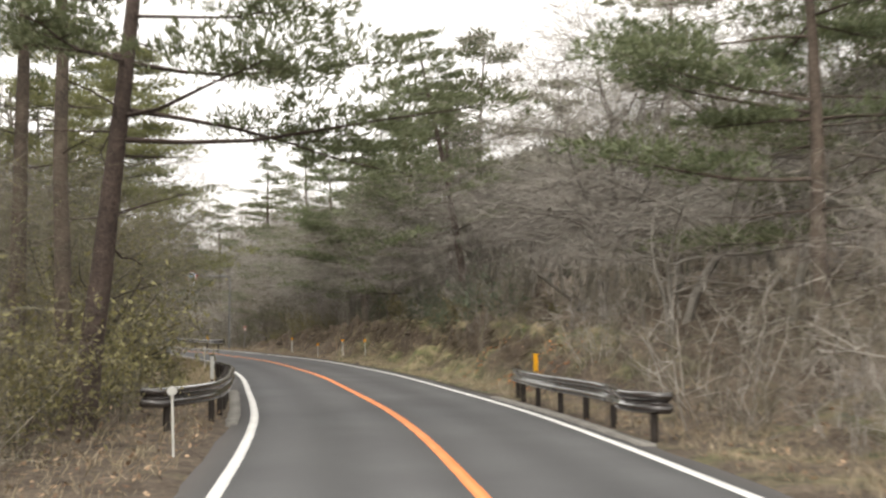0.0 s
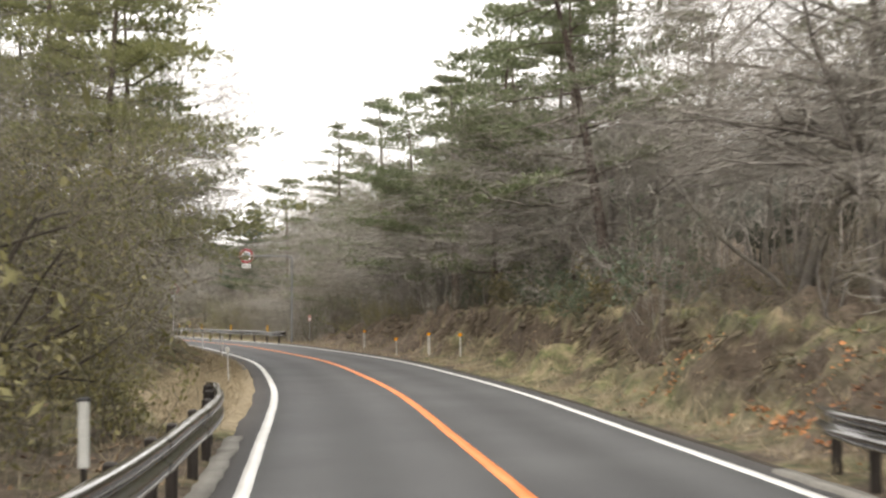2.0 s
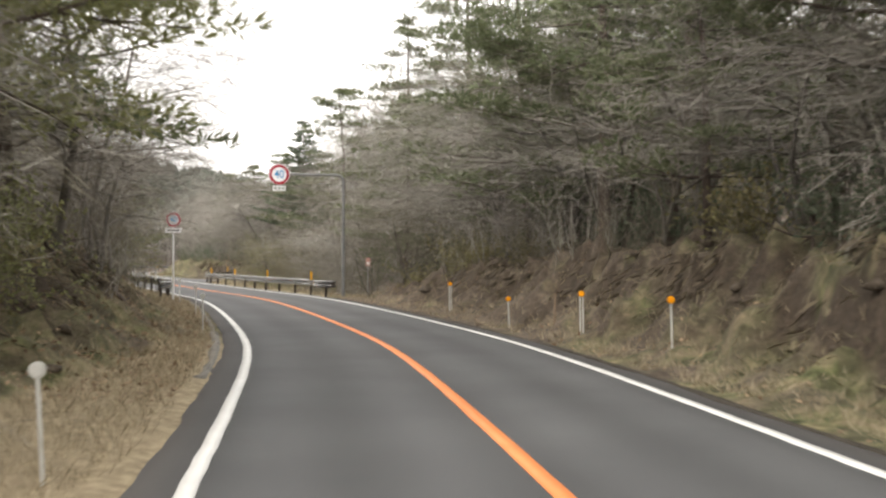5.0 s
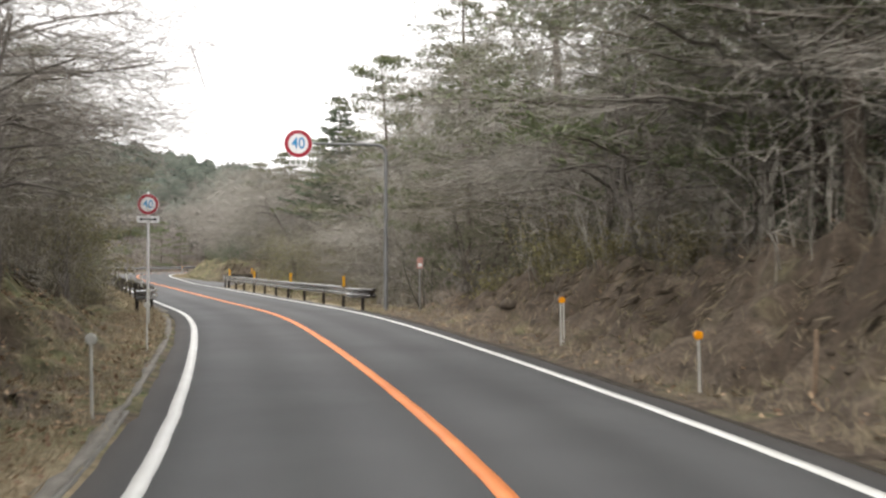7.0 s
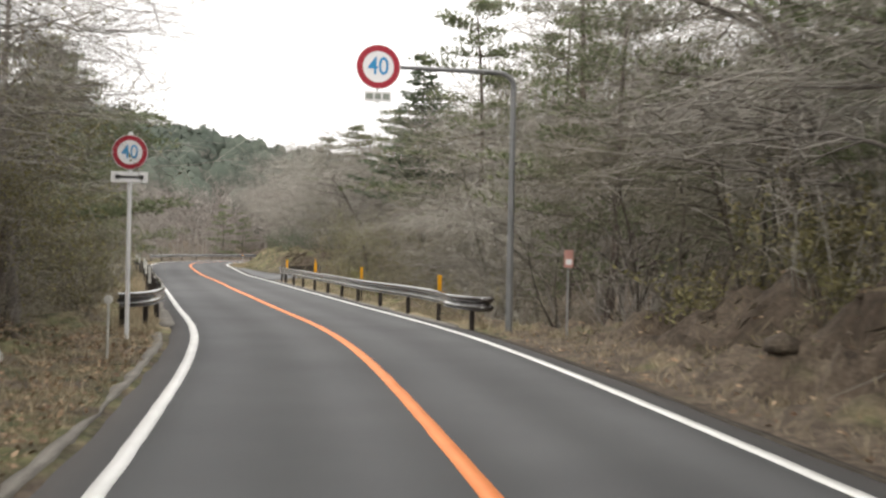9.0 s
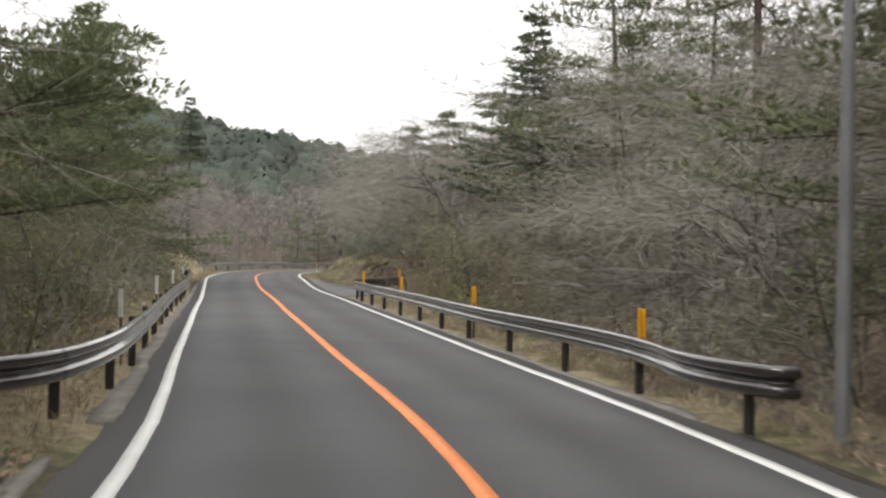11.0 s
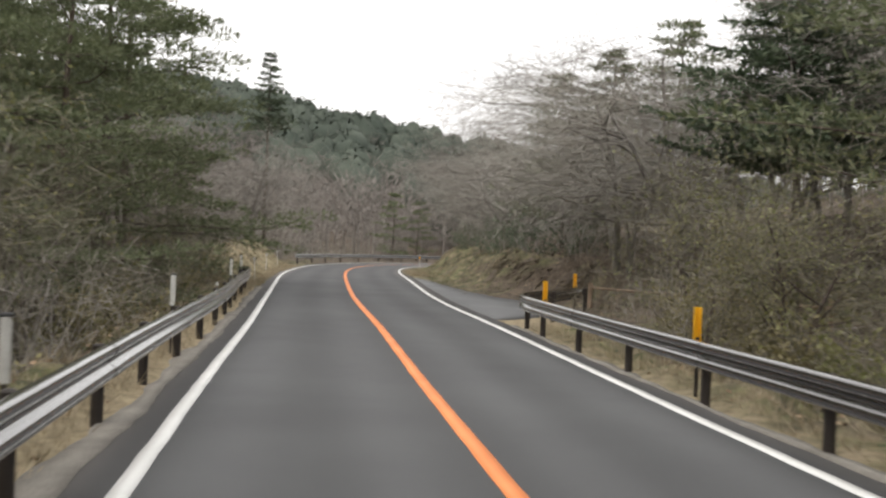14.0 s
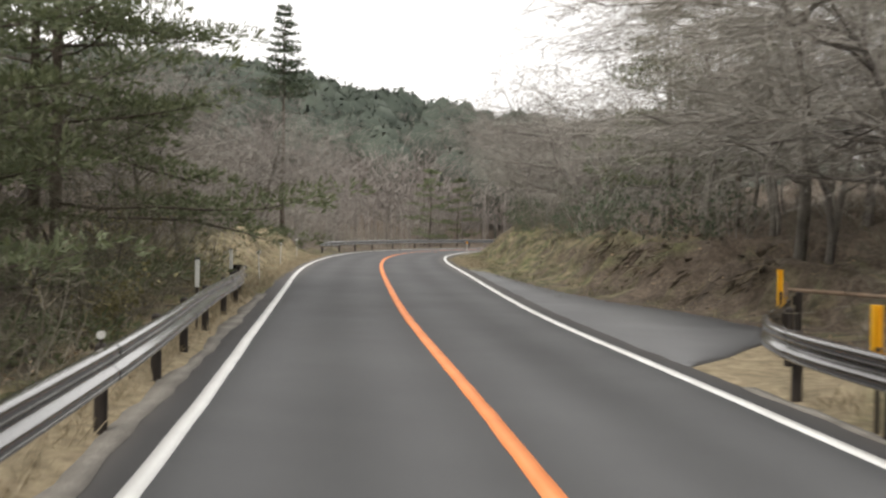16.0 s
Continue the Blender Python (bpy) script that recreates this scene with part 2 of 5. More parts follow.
DRY_GRASS = material("dry_grass", (0.25, 0.205, 0.135), (0.42, 0.355, 0.25), 0.8, 9, 0.9, 0.0, island=0.5)
LITTER = material("fallen_leaf", (0.16, 0.1, 0.065), (0.42, 0.3, 0.195), 0.8, 9, 0.85, 0.0, island=0.6)
LITTER_RUST = material("rust_leaf", (0.26, 0.10, 0.04), (0.5, 0.22, 0.09), 0.8, 9, 0.85, 0.0, island=0.6)
FAR_GREEN = tree_tint(material("far_conifers", (0.046, 0.06, 0.048), (0.098, 0.116, 0.092), 0.05, 0.3, 0.9, 0.0, island=0.1), 0.1)
FAR_BARE = material("far_bare_wood", (0.15, 0.132, 0.12), (0.32, 0.29, 0.265), 0.08, 0.9, 0.95, 0.0, island=0.45)
PALE_MARK = material("faded_marking", (0.17, 0.20, 0.18), (0.36, 0.38, 0.33), 30, 90, 0.5, 0.0)
EARTH = material("bank_earth", (0.05, 0.04, 0.031), (0.16, 0.13, 0.10), 1.2, 16, 0.95, 0.8, dist=0.05)
BANK_GRASS = material("bank_grass", (0.06, 0.062, 0.032), (0.19, 0.17, 0.10), 0.6, 6, 0.9, 0.0, island=0.6)
ROOTS = material("hanging_roots", (0.055, 0.045, 0.032), (0.17, 0.14, 0.098), 0.8, 9, 0.95, 0.0, island=0.6)
GRIT = material("pale_grit", (0.13, 0.12, 0.105), (0.29, 0.27, 0.24), 1.6, 45, 0.95, 0.6, dist=0.01)
LIP_SHADE = material("verge_lip_shade", (0.028, 0.024, 0.019), (0.075, 0.064, 0.05), 2.0, 30, 0.95, 0.7, dist=0.02)
WOOD = material("weathered_wood", (0.16, 0.11, 0.075), (0.34, 0.25, 0.18), 3, 30, 0.85, 0.4)


# ---- mesh helpers ----
def mesh_from(name, verts, faces, mat, smooth=False):
    me = bpy.data.meshes.new(name)
    verts = np.asarray(verts, dtype=np.float32)
    faces = np.asarray(faces, dtype=np.int32)
    k = faces.shape[1]
    me.vertices.add(len(verts))
    me.vertices.foreach_set("co", verts.ravel())
    me.loops.add(faces.size)
    me.loops.foreach_set("vertex_index", faces.ravel())
    me.polygons.add(len(faces))
    me.polygons.foreach_set("loop_start", np.arange(0, faces.size, k, dtype=np.int32))
    me.polygons.foreach_set("loop_total", np.full(len(faces), k, dtype=np.int32))
    if smooth:
        me.polygons.foreach_set("use_smooth", np.ones(len(faces), dtype=bool))
    me.update(calc_edges=True)
    me.validate()
    me.materials.append(mat)
    return me


def part(name, data, material_, parent, label=""):
    """One mesh object, from a bmesh or a mesh, under a thing or a part."""
    if isinstance(data, bmesh.types.BMesh):
        me = bpy.data.meshes.new(name)
        data.to_mesh(me)
        data.free()
        me.materials.append(material_)
    else:
        me = data
    ob = new(name, me)
    ob.parent = parent
    if parent.parent is None:
        ob.matrix_parent_inverse = parent.matrix_basis.inverted()
    return tagged(ob, label)


def box(bm, sx, sy, sz, at, bevel=0.0, turn=0.0):
    r = bmesh.ops.create_cube(bm, size=1, matrix=pose(*at, 0, 0, turn) @ Matrix.Diagonal((sx, sy, sz, 1)))
    if bevel:
        edges = list({e for v in r["verts"] for e in v.link_edges})
        bmesh.ops.bevel(bm, geom=edges, offset=bevel, segments=1, affect="EDGES")
    return bm


def rod(bm, r0, r1, a, b, n=10):
    a, b = Vector(a), Vector(b)
    m = Matrix.Translation((a + b) / 2) @ (b - a).to_track_quat("Z", "Y").to_matrix().to_4x4()
    bmesh.ops.create_cone(bm, cap_ends=True, segments=n, radius1=r0, radius2=r1, depth=(b - a).length, matrix=m)
    return bm


def tubes(p0, p1, r0, r1, n=4):
    """Tapered prisms for many segments at once."""
    p0, p1 = np.asarray(p0, float), np.asarray(p1, float)
    d = p1 - p0
    d /= np.linalg.norm(d, axis=1)[:, None] + 1e-9
    ref = np.where(np.abs(d[:, 2:3]) < 0.9, [[0, 0, 1.0]], [[1.0, 0, 0]])
    u = np.cross(d, ref)
    u /= np.linalg.norm(u, axis=1)[:, None]
    w = np.cross(d, u)
    a = np.arange(n) * 2 * np.pi / n
    ring = np.cos(a)[None, :, None] * u[:, None] + np.sin(a)[None, :, None] * w[:, None]
    v = np.concatenate([p0[:, None] + ring * np.asarray(r0)[:, None, None], p1[:, None] + ring * np.asarray(r1)[:, None, None]], 1)
    base = np.arange(len(p0))[:, None, None] * 2 * n
    i = np.arange(n)
    q = np.stack([i, (i + 1) % n, n + (i + 1) % n, n + i], -1)[None]
    return v.reshape(-1, 3), (base + q).reshape(-1, 4)


def blades(p, d, length, width, rng, up=0.0):
    """Many flat, pointed leaves or needles: two triangles each (as a quad), with base p and direction d."""
    d = d / (np.linalg.norm(d, axis=1)[:, None] + 1e-9)
    ref = rng.normal(size=d.shape) + np.array([0, 0, up])
    u = np.cross(d, ref)
    u /= np.linalg.norm(u, axis=1)[:, None] + 1e-9
    L, w = np.asarray(length)[:, None], np.asarray(width)[:, None]
    v = np.stack([p, p + d * L * 0.45 + u * w, p + d * L, p + d * L * 0.45 - u * w], 1)
    return v.reshape(-1, 3), np.arange(len(p) * 4).reshape(-1, 4)


def ribbons(p0, p1, r0, r1, rng):
    """Flat tapered strips for twigs too thin to show a round section."""
    p0, p1 = np.asarray(p0, float), np.asarray(p1, float)
    u = np.cross(p1 - p0, rng.normal(size=p0.shape))
    u /= np.linalg.norm(u, axis=1)[:, None] + 1e-9
    a, b = np.asarray(r0)[:, None], np.asarray(r1)[:, None]
    v = np.stack([p0 - u * a, p0 + u * a, p1 + u * b, p1 - u * b], 1)
    return v.reshape(-1, 3), np.arange(len(p0) * 4).reshape(-1, 4)


def joined(*lots):
    vs, fs, n = [], [], 0
    for v, f in lots:
        vs.append(v)
        fs.append(f + n)
        n += len(v)
    return np.concatenate(vs), np.concatenate(fs)


# ---- the road's line ----
CENTRE = [(7.5, -60), (4.6, -30), (2.6, -10), (1.55, 0), (0.42, 10.7), (-0.85, 20.6), (-2.55, 29.5), (-4.1, 37.0), (-6.3, 45.6), (-8.9, 54.4),
          (-10.8, 59.6), (-14.4, 68.6), (-19.4, 79.6), (-23.0, 86.0), (-26.9, 92.9), (-30.8, 99.8), (-35.1, 107.5), (-39.5, 115.2), (-45.4, 126.0),
          (-52.6, 139.6), (-58.4, 151.6), (-62.4, 162), (-64.6, 172), (-64.6, 182), (-61.5, 193), (-55, 203), (-46, 212), (-30, 224), (0, 240), (40, 255)]


def spline(pts, step=0.5):
    """A natural cubic through the points, at even steps."""
    p = np.array(pts, float)
    t = np.r_[0, np.cumsum(np.linalg.norm(np.diff(p, axis=0), axis=1))]
    n, h = len(t), np.diff(t)
    a, b = np.zeros((n, n)), np.zeros((n, p.shape[1]))
    a[0, 0] = a[-1, -1] = 1
    for i in range(1, n - 1):
        a[i, i - 1], a[i, i], a[i, i + 1] = h[i - 1], 2 * (h[i - 1] + h[i]), h[i]
        b[i] = 6 * ((p[i + 1] - p[i]) / h[i] - (p[i] - p[i - 1]) / h[i - 1])
    m = np.linalg.solve(a, b)
    q = np.arange(0, t[-1], step)
    i = np.clip(np.searchsorted(t, q, side="right") - 1, 0, n - 2)
    e, c, g = (t[i + 1] - q)[:, None], (q - t[i])[:, None], h[i][:, None]
    return m[i] * e**3 / (6 * g) + m[i + 1] * c**3 / (6 * g) + (p[i] / g - m[i] * g / 6) * e + (p[i + 1] / g - m[i + 1] * g / 6) * c


CL = spline(CENTRE)
CS = np.r_[0, np.cumsum(np.linalg.norm(np.diff(CL, axis=0), axis=1))]
CS -= CS[np.argmin(np.abs(CL[:, 1]))]
CT = np.gradient(CL, axis=0)
CT /= np.linalg.norm(CT, axis=1)[:, None]


def at(s, d=0.0):
    """x, y at s metres along the road and d metres to its right."""
    s = np.asarray(s, float)
    x, y = np.interp(s, CS, CL[:, 0]), np.interp(s, CS, CL[:, 1])
    tx, ty = np.interp(s, CS, CT[:, 0]), np.interp(s, CS, CT[:, 1])
    return np.stack([x + ty * d, y - tx * d], -1)


def heading(s):
    """The road's yaw in degrees."""
    return math.degrees(math.atan2(-np.interp(s, CS, CT[:, 0]), np.interp(s, CS, CT[:, 1])))


def along(x, y):
    """s and d of many places."""
    x, y = np.asarray(x, float).ravel(), np.asarray(y, float).ravel()
    s, d = np.empty_like(x), np.empty_like(x)
    for k in range(0, len(x), 4000):
        a, b = x[k:k + 4000, None], y[k:k + 4000, None]
        i = ((CL[None, :, 0] - a) ** 2 + (CL[None, :, 1] - b) ** 2).argmin(1)
        qx, qy = a[:, 0] - CL[i, 0], b[:, 0] - CL[i, 1]
        s[k:k + 4000] = CS[i] + qx * CT[i, 0] + qy * CT[i, 1]
        dd = qx * CT[i, 1] - qy * CT[i, 0]
        far = np.hypot(qx, qy)
        end = (i == 0) | (i == len(CL) - 1)
        d[k:k + 4000] = np.where(end, np.where(dd < 0, -1, 1) * far, dd)
    return s, d


# ---- the lie of the land: s, width of the level verge, run and height of the bank, slope beyond, share of grass ----
RIGHT = np.array([(-80, 6, 4, .3, .12, .2), (8, 6.5, 4, .3, .12, .3), (14, 5.2, 3, .4, .16, .35), (20, 4.1, 2.6, .7, .2, .2), (26, 3.75, 2.4, 1.15, .2, .4), (34, 3.65, 2.3, 1.5, .18, .5),
                  (46, 3.65, 2.3, 1.7, .16, .5), (52, 3.7, 2.4, 1.8, .14, .4), (58, 3.75, 2.4, 1.8, .12, .3), (62, 3.75, 2.4, 1.6, .12, .26), (66, 3.8, 2.4, 1.4, .12, .24), (72, 3.9, 2.4, 1.15, .12, .24), (77, 4.05, 2.4, .85, .12, .2), (81, 4.5, 2.6, .4, .1, .3),
                  (87, 3.5, 4, -1.2, .1, .4), (110, 3.5, 4, -1.1, .1, .45), (115.5, 4.0, 4, -.6, .1, .5), (119, 8.4, 3.5, .3, .14, .35), (124, 7.0, 2.2, .9, .16, .3), (128, 5.9, 1.9, 1.2, .16, .3),
                  (131, 5.5, 1.8, 1.25, .16, .3), (135, 5.2, 1.8, 1.3, .16, .42), (152, 4.9, 2.0, 1.35, .15, .5), (165, 4.8, 2.6, 1.6, .15, .5), (175, 4.6, 3.5, 2.0, .16, .4), (280, 4.6, 4, 2.2, .16, .2)])
LEFT = np.array([(-80, 5, 3, .3, .1, .2), (14, 5.2, 4, .2, .1, .2), (20, 4.3, 4, -.5, .1, .2), (30, 4.2, 4, -.4, .12, .35), (35, 4.6, 3, .1, .16, .5), (41, 5.6, 3, .9, .2, .6),
                 (50, 4.5, 2.6, 1.5, .22, .5), (60, 4.1, 2.6, 1.9, .22, .42), (72, 4.3, 2.8, 1.6, .18, .45), (79, 4.9, 3.4, .7, .12, .35), (84, 4.6, 3.6, -.6, .08, .4),
                 (92, 4.0, 4, -1.6, .08, .35), (124, 4.0, 4, -1.2, .08, .4), (132, 4.4, 2.4, .4, .1, .5), (138, 4.2, 2.2, .75, .1, .6), (146, 4.0, 1.9, 1.05, .1, .7), (164, 4.1, 1.9, 1.25, .08, .7),
                 (171, 5.2, 3, 1.2, .08, .5), (179, 5.2, 6, -1.0, .06, .3), (280, 5, 6, -1, .06, .2)])


LAWN = {1: ((80, 84, 124, 127), (0, 0.8, 0.8, 0)), -1: ((28, 32, 55, 60, 80, 84, 130, 134), (0, 1.0, 1.0, 0.3, 0.2, 0.8, 0.8, 0.2))}
RUGGED = {1: ((20, 28, 34, 78, 82, 122, 126, 140, 165, 170), (0, .5, 1, 1, 0, 0, .9, .7, .3, 0)), -1: ((40, 48, 78, 82, 132, 140, 168), (0, .8, .6, 0, 0, .4, .2))}


def smooth01(v):
    v = np.clip(v, 0, 1)
    return v * v * (3 - 2 * v)


def bumps(x, y, size, seed):
    """Cheap smooth unevenness, about -1 to 1."""
    k = 2 * np.pi / size
    r = np.random.RandomState(seed)
    z = np.zeros_like(x)
    for i in range(7):
        a, ph, f = r.uniform(0, 2 * np.pi), r.uniform(0, 2 * np.pi), k * r.uniform(0.6, 1.7)
        z = z + np.sin(f * (x * np.cos(a) + y * np.sin(a)) + ph + 1.3 * np.sin(f * 0.6 * (y * np.cos(a) - x * np.sin(a)) + ph * 2))
    return z / 3.5


def widen(s):
    """The lanes widen in the far bend."""
    return 2.66 + 0.55 * smooth01((np.asarray(s) - 122) / 30)


def apron(s):
    """How far to the right the lay-by's asphalt reaches."""
    return np.interp(s, (117.9, 118.3, 119.4, 121.8, 122.9, 126.7, 130.1, 134, 140, 148, 150), (3.1, 3.3, 4.2, 5.9, 6.4, 6.1, 5.4, 4.75, 4.5, 4.2, 3.6))


def land(x, y, fine=True):
    """The height of the ground, and its share of grass."""
    x, y = np.asarray(x, float), np.asarray(y, float)
    shape = x.shape
    x, y = x.ravel(), y.ravel()
    s, d = along(x, y)
    out, grass = np.zeros_like(x), np.zeros_like(x)
    for side, table in ((1, RIGHT), (-1, LEFT)):
        m = (d * side) >= 0
        w, run, hb, g, gr = (np.interp(s[m], table[:, 0], table[:, k]) for k in range(1, 6))
        e = np.abs(d[m])
        u = (e - w) / run
        ledge = np.interp(s[m], *RUGGED[side]) * 0.42
        edge = 0.66 + 0.10 * bumps(x[m], y[m], 5.0, 9) + 0.05 * bumps(x[m], y[m], 1.9, 10)
        bank = (1 - ledge) * smooth01(u) + ledge * smooth01((u - edge) / 0.16)
        # slumped shelves down the face of the bank
        q = np.clip(u, 0, 1.2) * 2.6 + 0.9 * bumps(x[m], y[m], 3.3, 27) + 0.4 * bumps(x[m], y[m], 1.2, 28)
        shelf = (np.floor(q) + smooth01((q - np.floor(q) - 0.55) / 0.32) - 0.28) / 2.6
        k = 0.42 * np.interp(s[m], *RUGGED[side]) * smooth01((u - 0.12) / 0.2) * (1 - smooth01((u - 1.05) / 0.3)) * smooth01(0.6 + bumps(x[m], y[m], 3.4, 29))
        bank = bank * (1 - k) + np.clip(shelf, 0, 1.15) * k
        past = np.clip(e - w - run * 0.8, 0, 60)
        z = hb * bank + g * past * np.clip(past / 6, 0, 1)
        if fine:
            rough = smooth01((e - w + 0.6) / 1.5)
            z += rough * (0.16 * bumps(x[m], y[m], 1.7, 3) + 0.10 * bumps(x[m], y[m], 0.9, 4) + 0.22 * bumps(x[m], y[m], 4.5, 5))
            rug = np.interp(s[m], *RUGGED[side]) * smooth01((e - w - 0.3) / 0.8) * (1 - smooth01((e - w - run - 1.2) / 2.5))
            z += rug * (0.6 * (0.5 - np.abs(bumps(x[m], y[m], 2.8, 7))) + 0.30 * (0.4 - np.abs(bumps(x[m], y[m], 1.5, 8))))
            z += 0.02 * bumps(x[m], y[m], 0.8, 6) * smooth01((e - 3.3) / 0.5)
        z += -0.09 * (1 - smooth01((e - 2.85 - (widen(s[m]) - 2.66)) / 0.45))
        z += 0.03 * smooth01((e - 3.3) / 0.6)
        out[m] = z
        grass[m] = gr * (1 - 0.75 * smooth01((e - w - run) / 3))
        lawn = np.interp(s[m], *LAWN[side]) * (1 - smooth01((e - np.interp(s[m], (30, 36, 46, 54, 82), (3.6, 5.4, 5.0, 4.1, 3.9) if side < 0 else (3.4, 3.4, 3.4, 3.4, 3.4)) - (0 if side < 0 else 2.6 * smooth01((s[m] - 114) / 4))) / 0.8))
        grass[m] = np.maximum(grass[m], lawn)
    # the wooded hills
    far = smooth01((np.abs(d) - 30) / 60)
    out += far * 35 * np.exp(-(((x + 245) / 95) ** 2 + ((y - 330) / 85) ** 2) / 2)
    out += far * 8 * np.exp(-(((x - 45) / 40) ** 2 + ((y - 130) / 70) ** 2) / 2)
    out += far * 5 * np.exp(-(((x + 110) / 40) ** 2 + ((y - 90) / 60) ** 2) / 2)
    # level under the side road
    flat = (d > 3) & (d < 13) & (s > 114) & (s < 132)
    k = smooth01((s - 115.5) / 2) * smooth01((129.5 - s) / 3) * smooth01((d - 3) / 0.5) * smooth01((8.0 - d) / 1.6)
    out = np.where(flat, out * (1 - k) - 0.06 * k, out)
    k = smooth01((s - 125) / 3) * smooth01((150 - s) / 3) * smooth01((apron(s) + 0.15 - d) / 0.45) * (d > 3)
    out = out * (1 - k) - 0.06 * k
    return out.reshape(shape), grass.reshape(shape)


def ground_z(x, y):
    return float(land(np.array([x]), np.array([y]))[0][0])


def axis_steps(lo, hi, step, out_lo, out_hi):
    core = list(np.arange(lo, hi + 1e-6, step))
    a, b, g = [], [], step
    v = lo
    while v > out_lo:
        g *= 1.22
        v -= g
        a.append(v)
    v, g = hi, step
    while v < out_hi:
        g *= 1.22
        v += g
        b.append(v)
    return np.array(a[::-1] + core + b)


def build_ground():
    gx, gy = axis_steps(-19, 7, 0.28, -2500, 2500), axis_steps(24, 84, 0.27, -1500, 3000)
    gx = np.concatenate([axis_steps(-78, -19.5, 0.5, -2500, -77)[:-1], gx[(gx > -19.4) & (gx < 7.3)], axis_steps(7.5, 13, 0.5, 7.4, 2500)])
    gy = np.concatenate([axis_steps(0, 23.5, 0.5, -1500, 23), gy[(gy > 23.9) & (gy < 84.1)], axis_steps(84.5, 172, 0.5, 84.4, 3000)])
    gx, gy = np.unique(gx.round(4)), np.unique(gy.round(4))
    X, Y = np.meshgrid(gx, gy)
    Z, G = land(X, Y)
    n = len(gx)
    i = np.arange(n - 1)[None] + np.arange(len(gy) - 1)[:, None] * n
    f = np.stack([i, i + 1, i + n + 1, i + n], -1).reshape(-1, 4)
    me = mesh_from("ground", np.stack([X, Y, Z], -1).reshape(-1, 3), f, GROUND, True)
    a = me.attributes.new("grass", "FLOAT", "POINT")
    a.data.foreach_set("value", G.ravel().astype(np.float32))
    return tagged(new("ground", me), "uneven forest floor of brown leaf litter and dry grass", "ground", kind="structure")


def strip(name, mat, s0, s1, d0, d1, z, thick=0.0, step=0.5):
    """A band along the road between two offsets, each a number or a function of s."""
    n = max(2, int((s1 - s0) / step) + 1)
    s = np.linspace(s0, s1, n)
    f0 = d0(s) if callable(d0) else np.full(n, d0)
    f1 = d1(s) if callable(d1) else np.full(n, d1)
    cols = 9 if abs(np.mean(f1 - f0)) > 2 else 2
    k = np.linspace(0, 1, cols)
    D = f0[:, None] + (f1 - f0)[:, None] * k
    P = np.stack([at(s, D[:, j]) for j in range(cols)], 1)
    top = np.concatenate([P, np.full((n, cols, 1), z)], -1).reshape(-1, 3)
    i = np.arange(cols - 1)[None] + np.arange(n - 1)[:, None] * cols
    f = np.stack([i, i + 1, i + cols + 1, i + cols], -1).reshape(-1, 4)
    sv, dv = np.repeat(s, cols), D.ravel()
    if thick:
        m = len(top)
        low = top - np.array([0, 0, thick])
        e0, e1 = np.arange(n - 1) * cols, np.arange(n - 1) * cols + cols - 1
        sides = [np.stack([e0 + cols, e0 + cols + m, e0 + m, e0], -1), np.stack([e1, e1 + m, e1 + cols + m, e1 + cols], -1)]
        r = np.arange(cols - 1)
        q = (n - 1) * cols
        ends = [np.stack([r, r + m, r + 1 + m, r + 1], -1), np.stack([q + r + 1, q + r + 1 + m, q + r + m, q + r], -1)]
        f = np.concatenate([f, *sides, *ends])
        top, sv, dv = np.concatenate([top, low]), np.tile(sv, 2), np.tile(dv, 2)
    me = mesh_from(name, top, f, mat, False)
    uv = me.uv_layers.new(name="UVMap")
    idx = np.empty(len(me.loops), dtype=np.int32)
    me.loops.foreach_get("vertex_index", idx)
    uv.data.foreach_set("uv", np.stack([sv[idx], dv[idx]], -1).astype(np.float32).ravel())
    return me


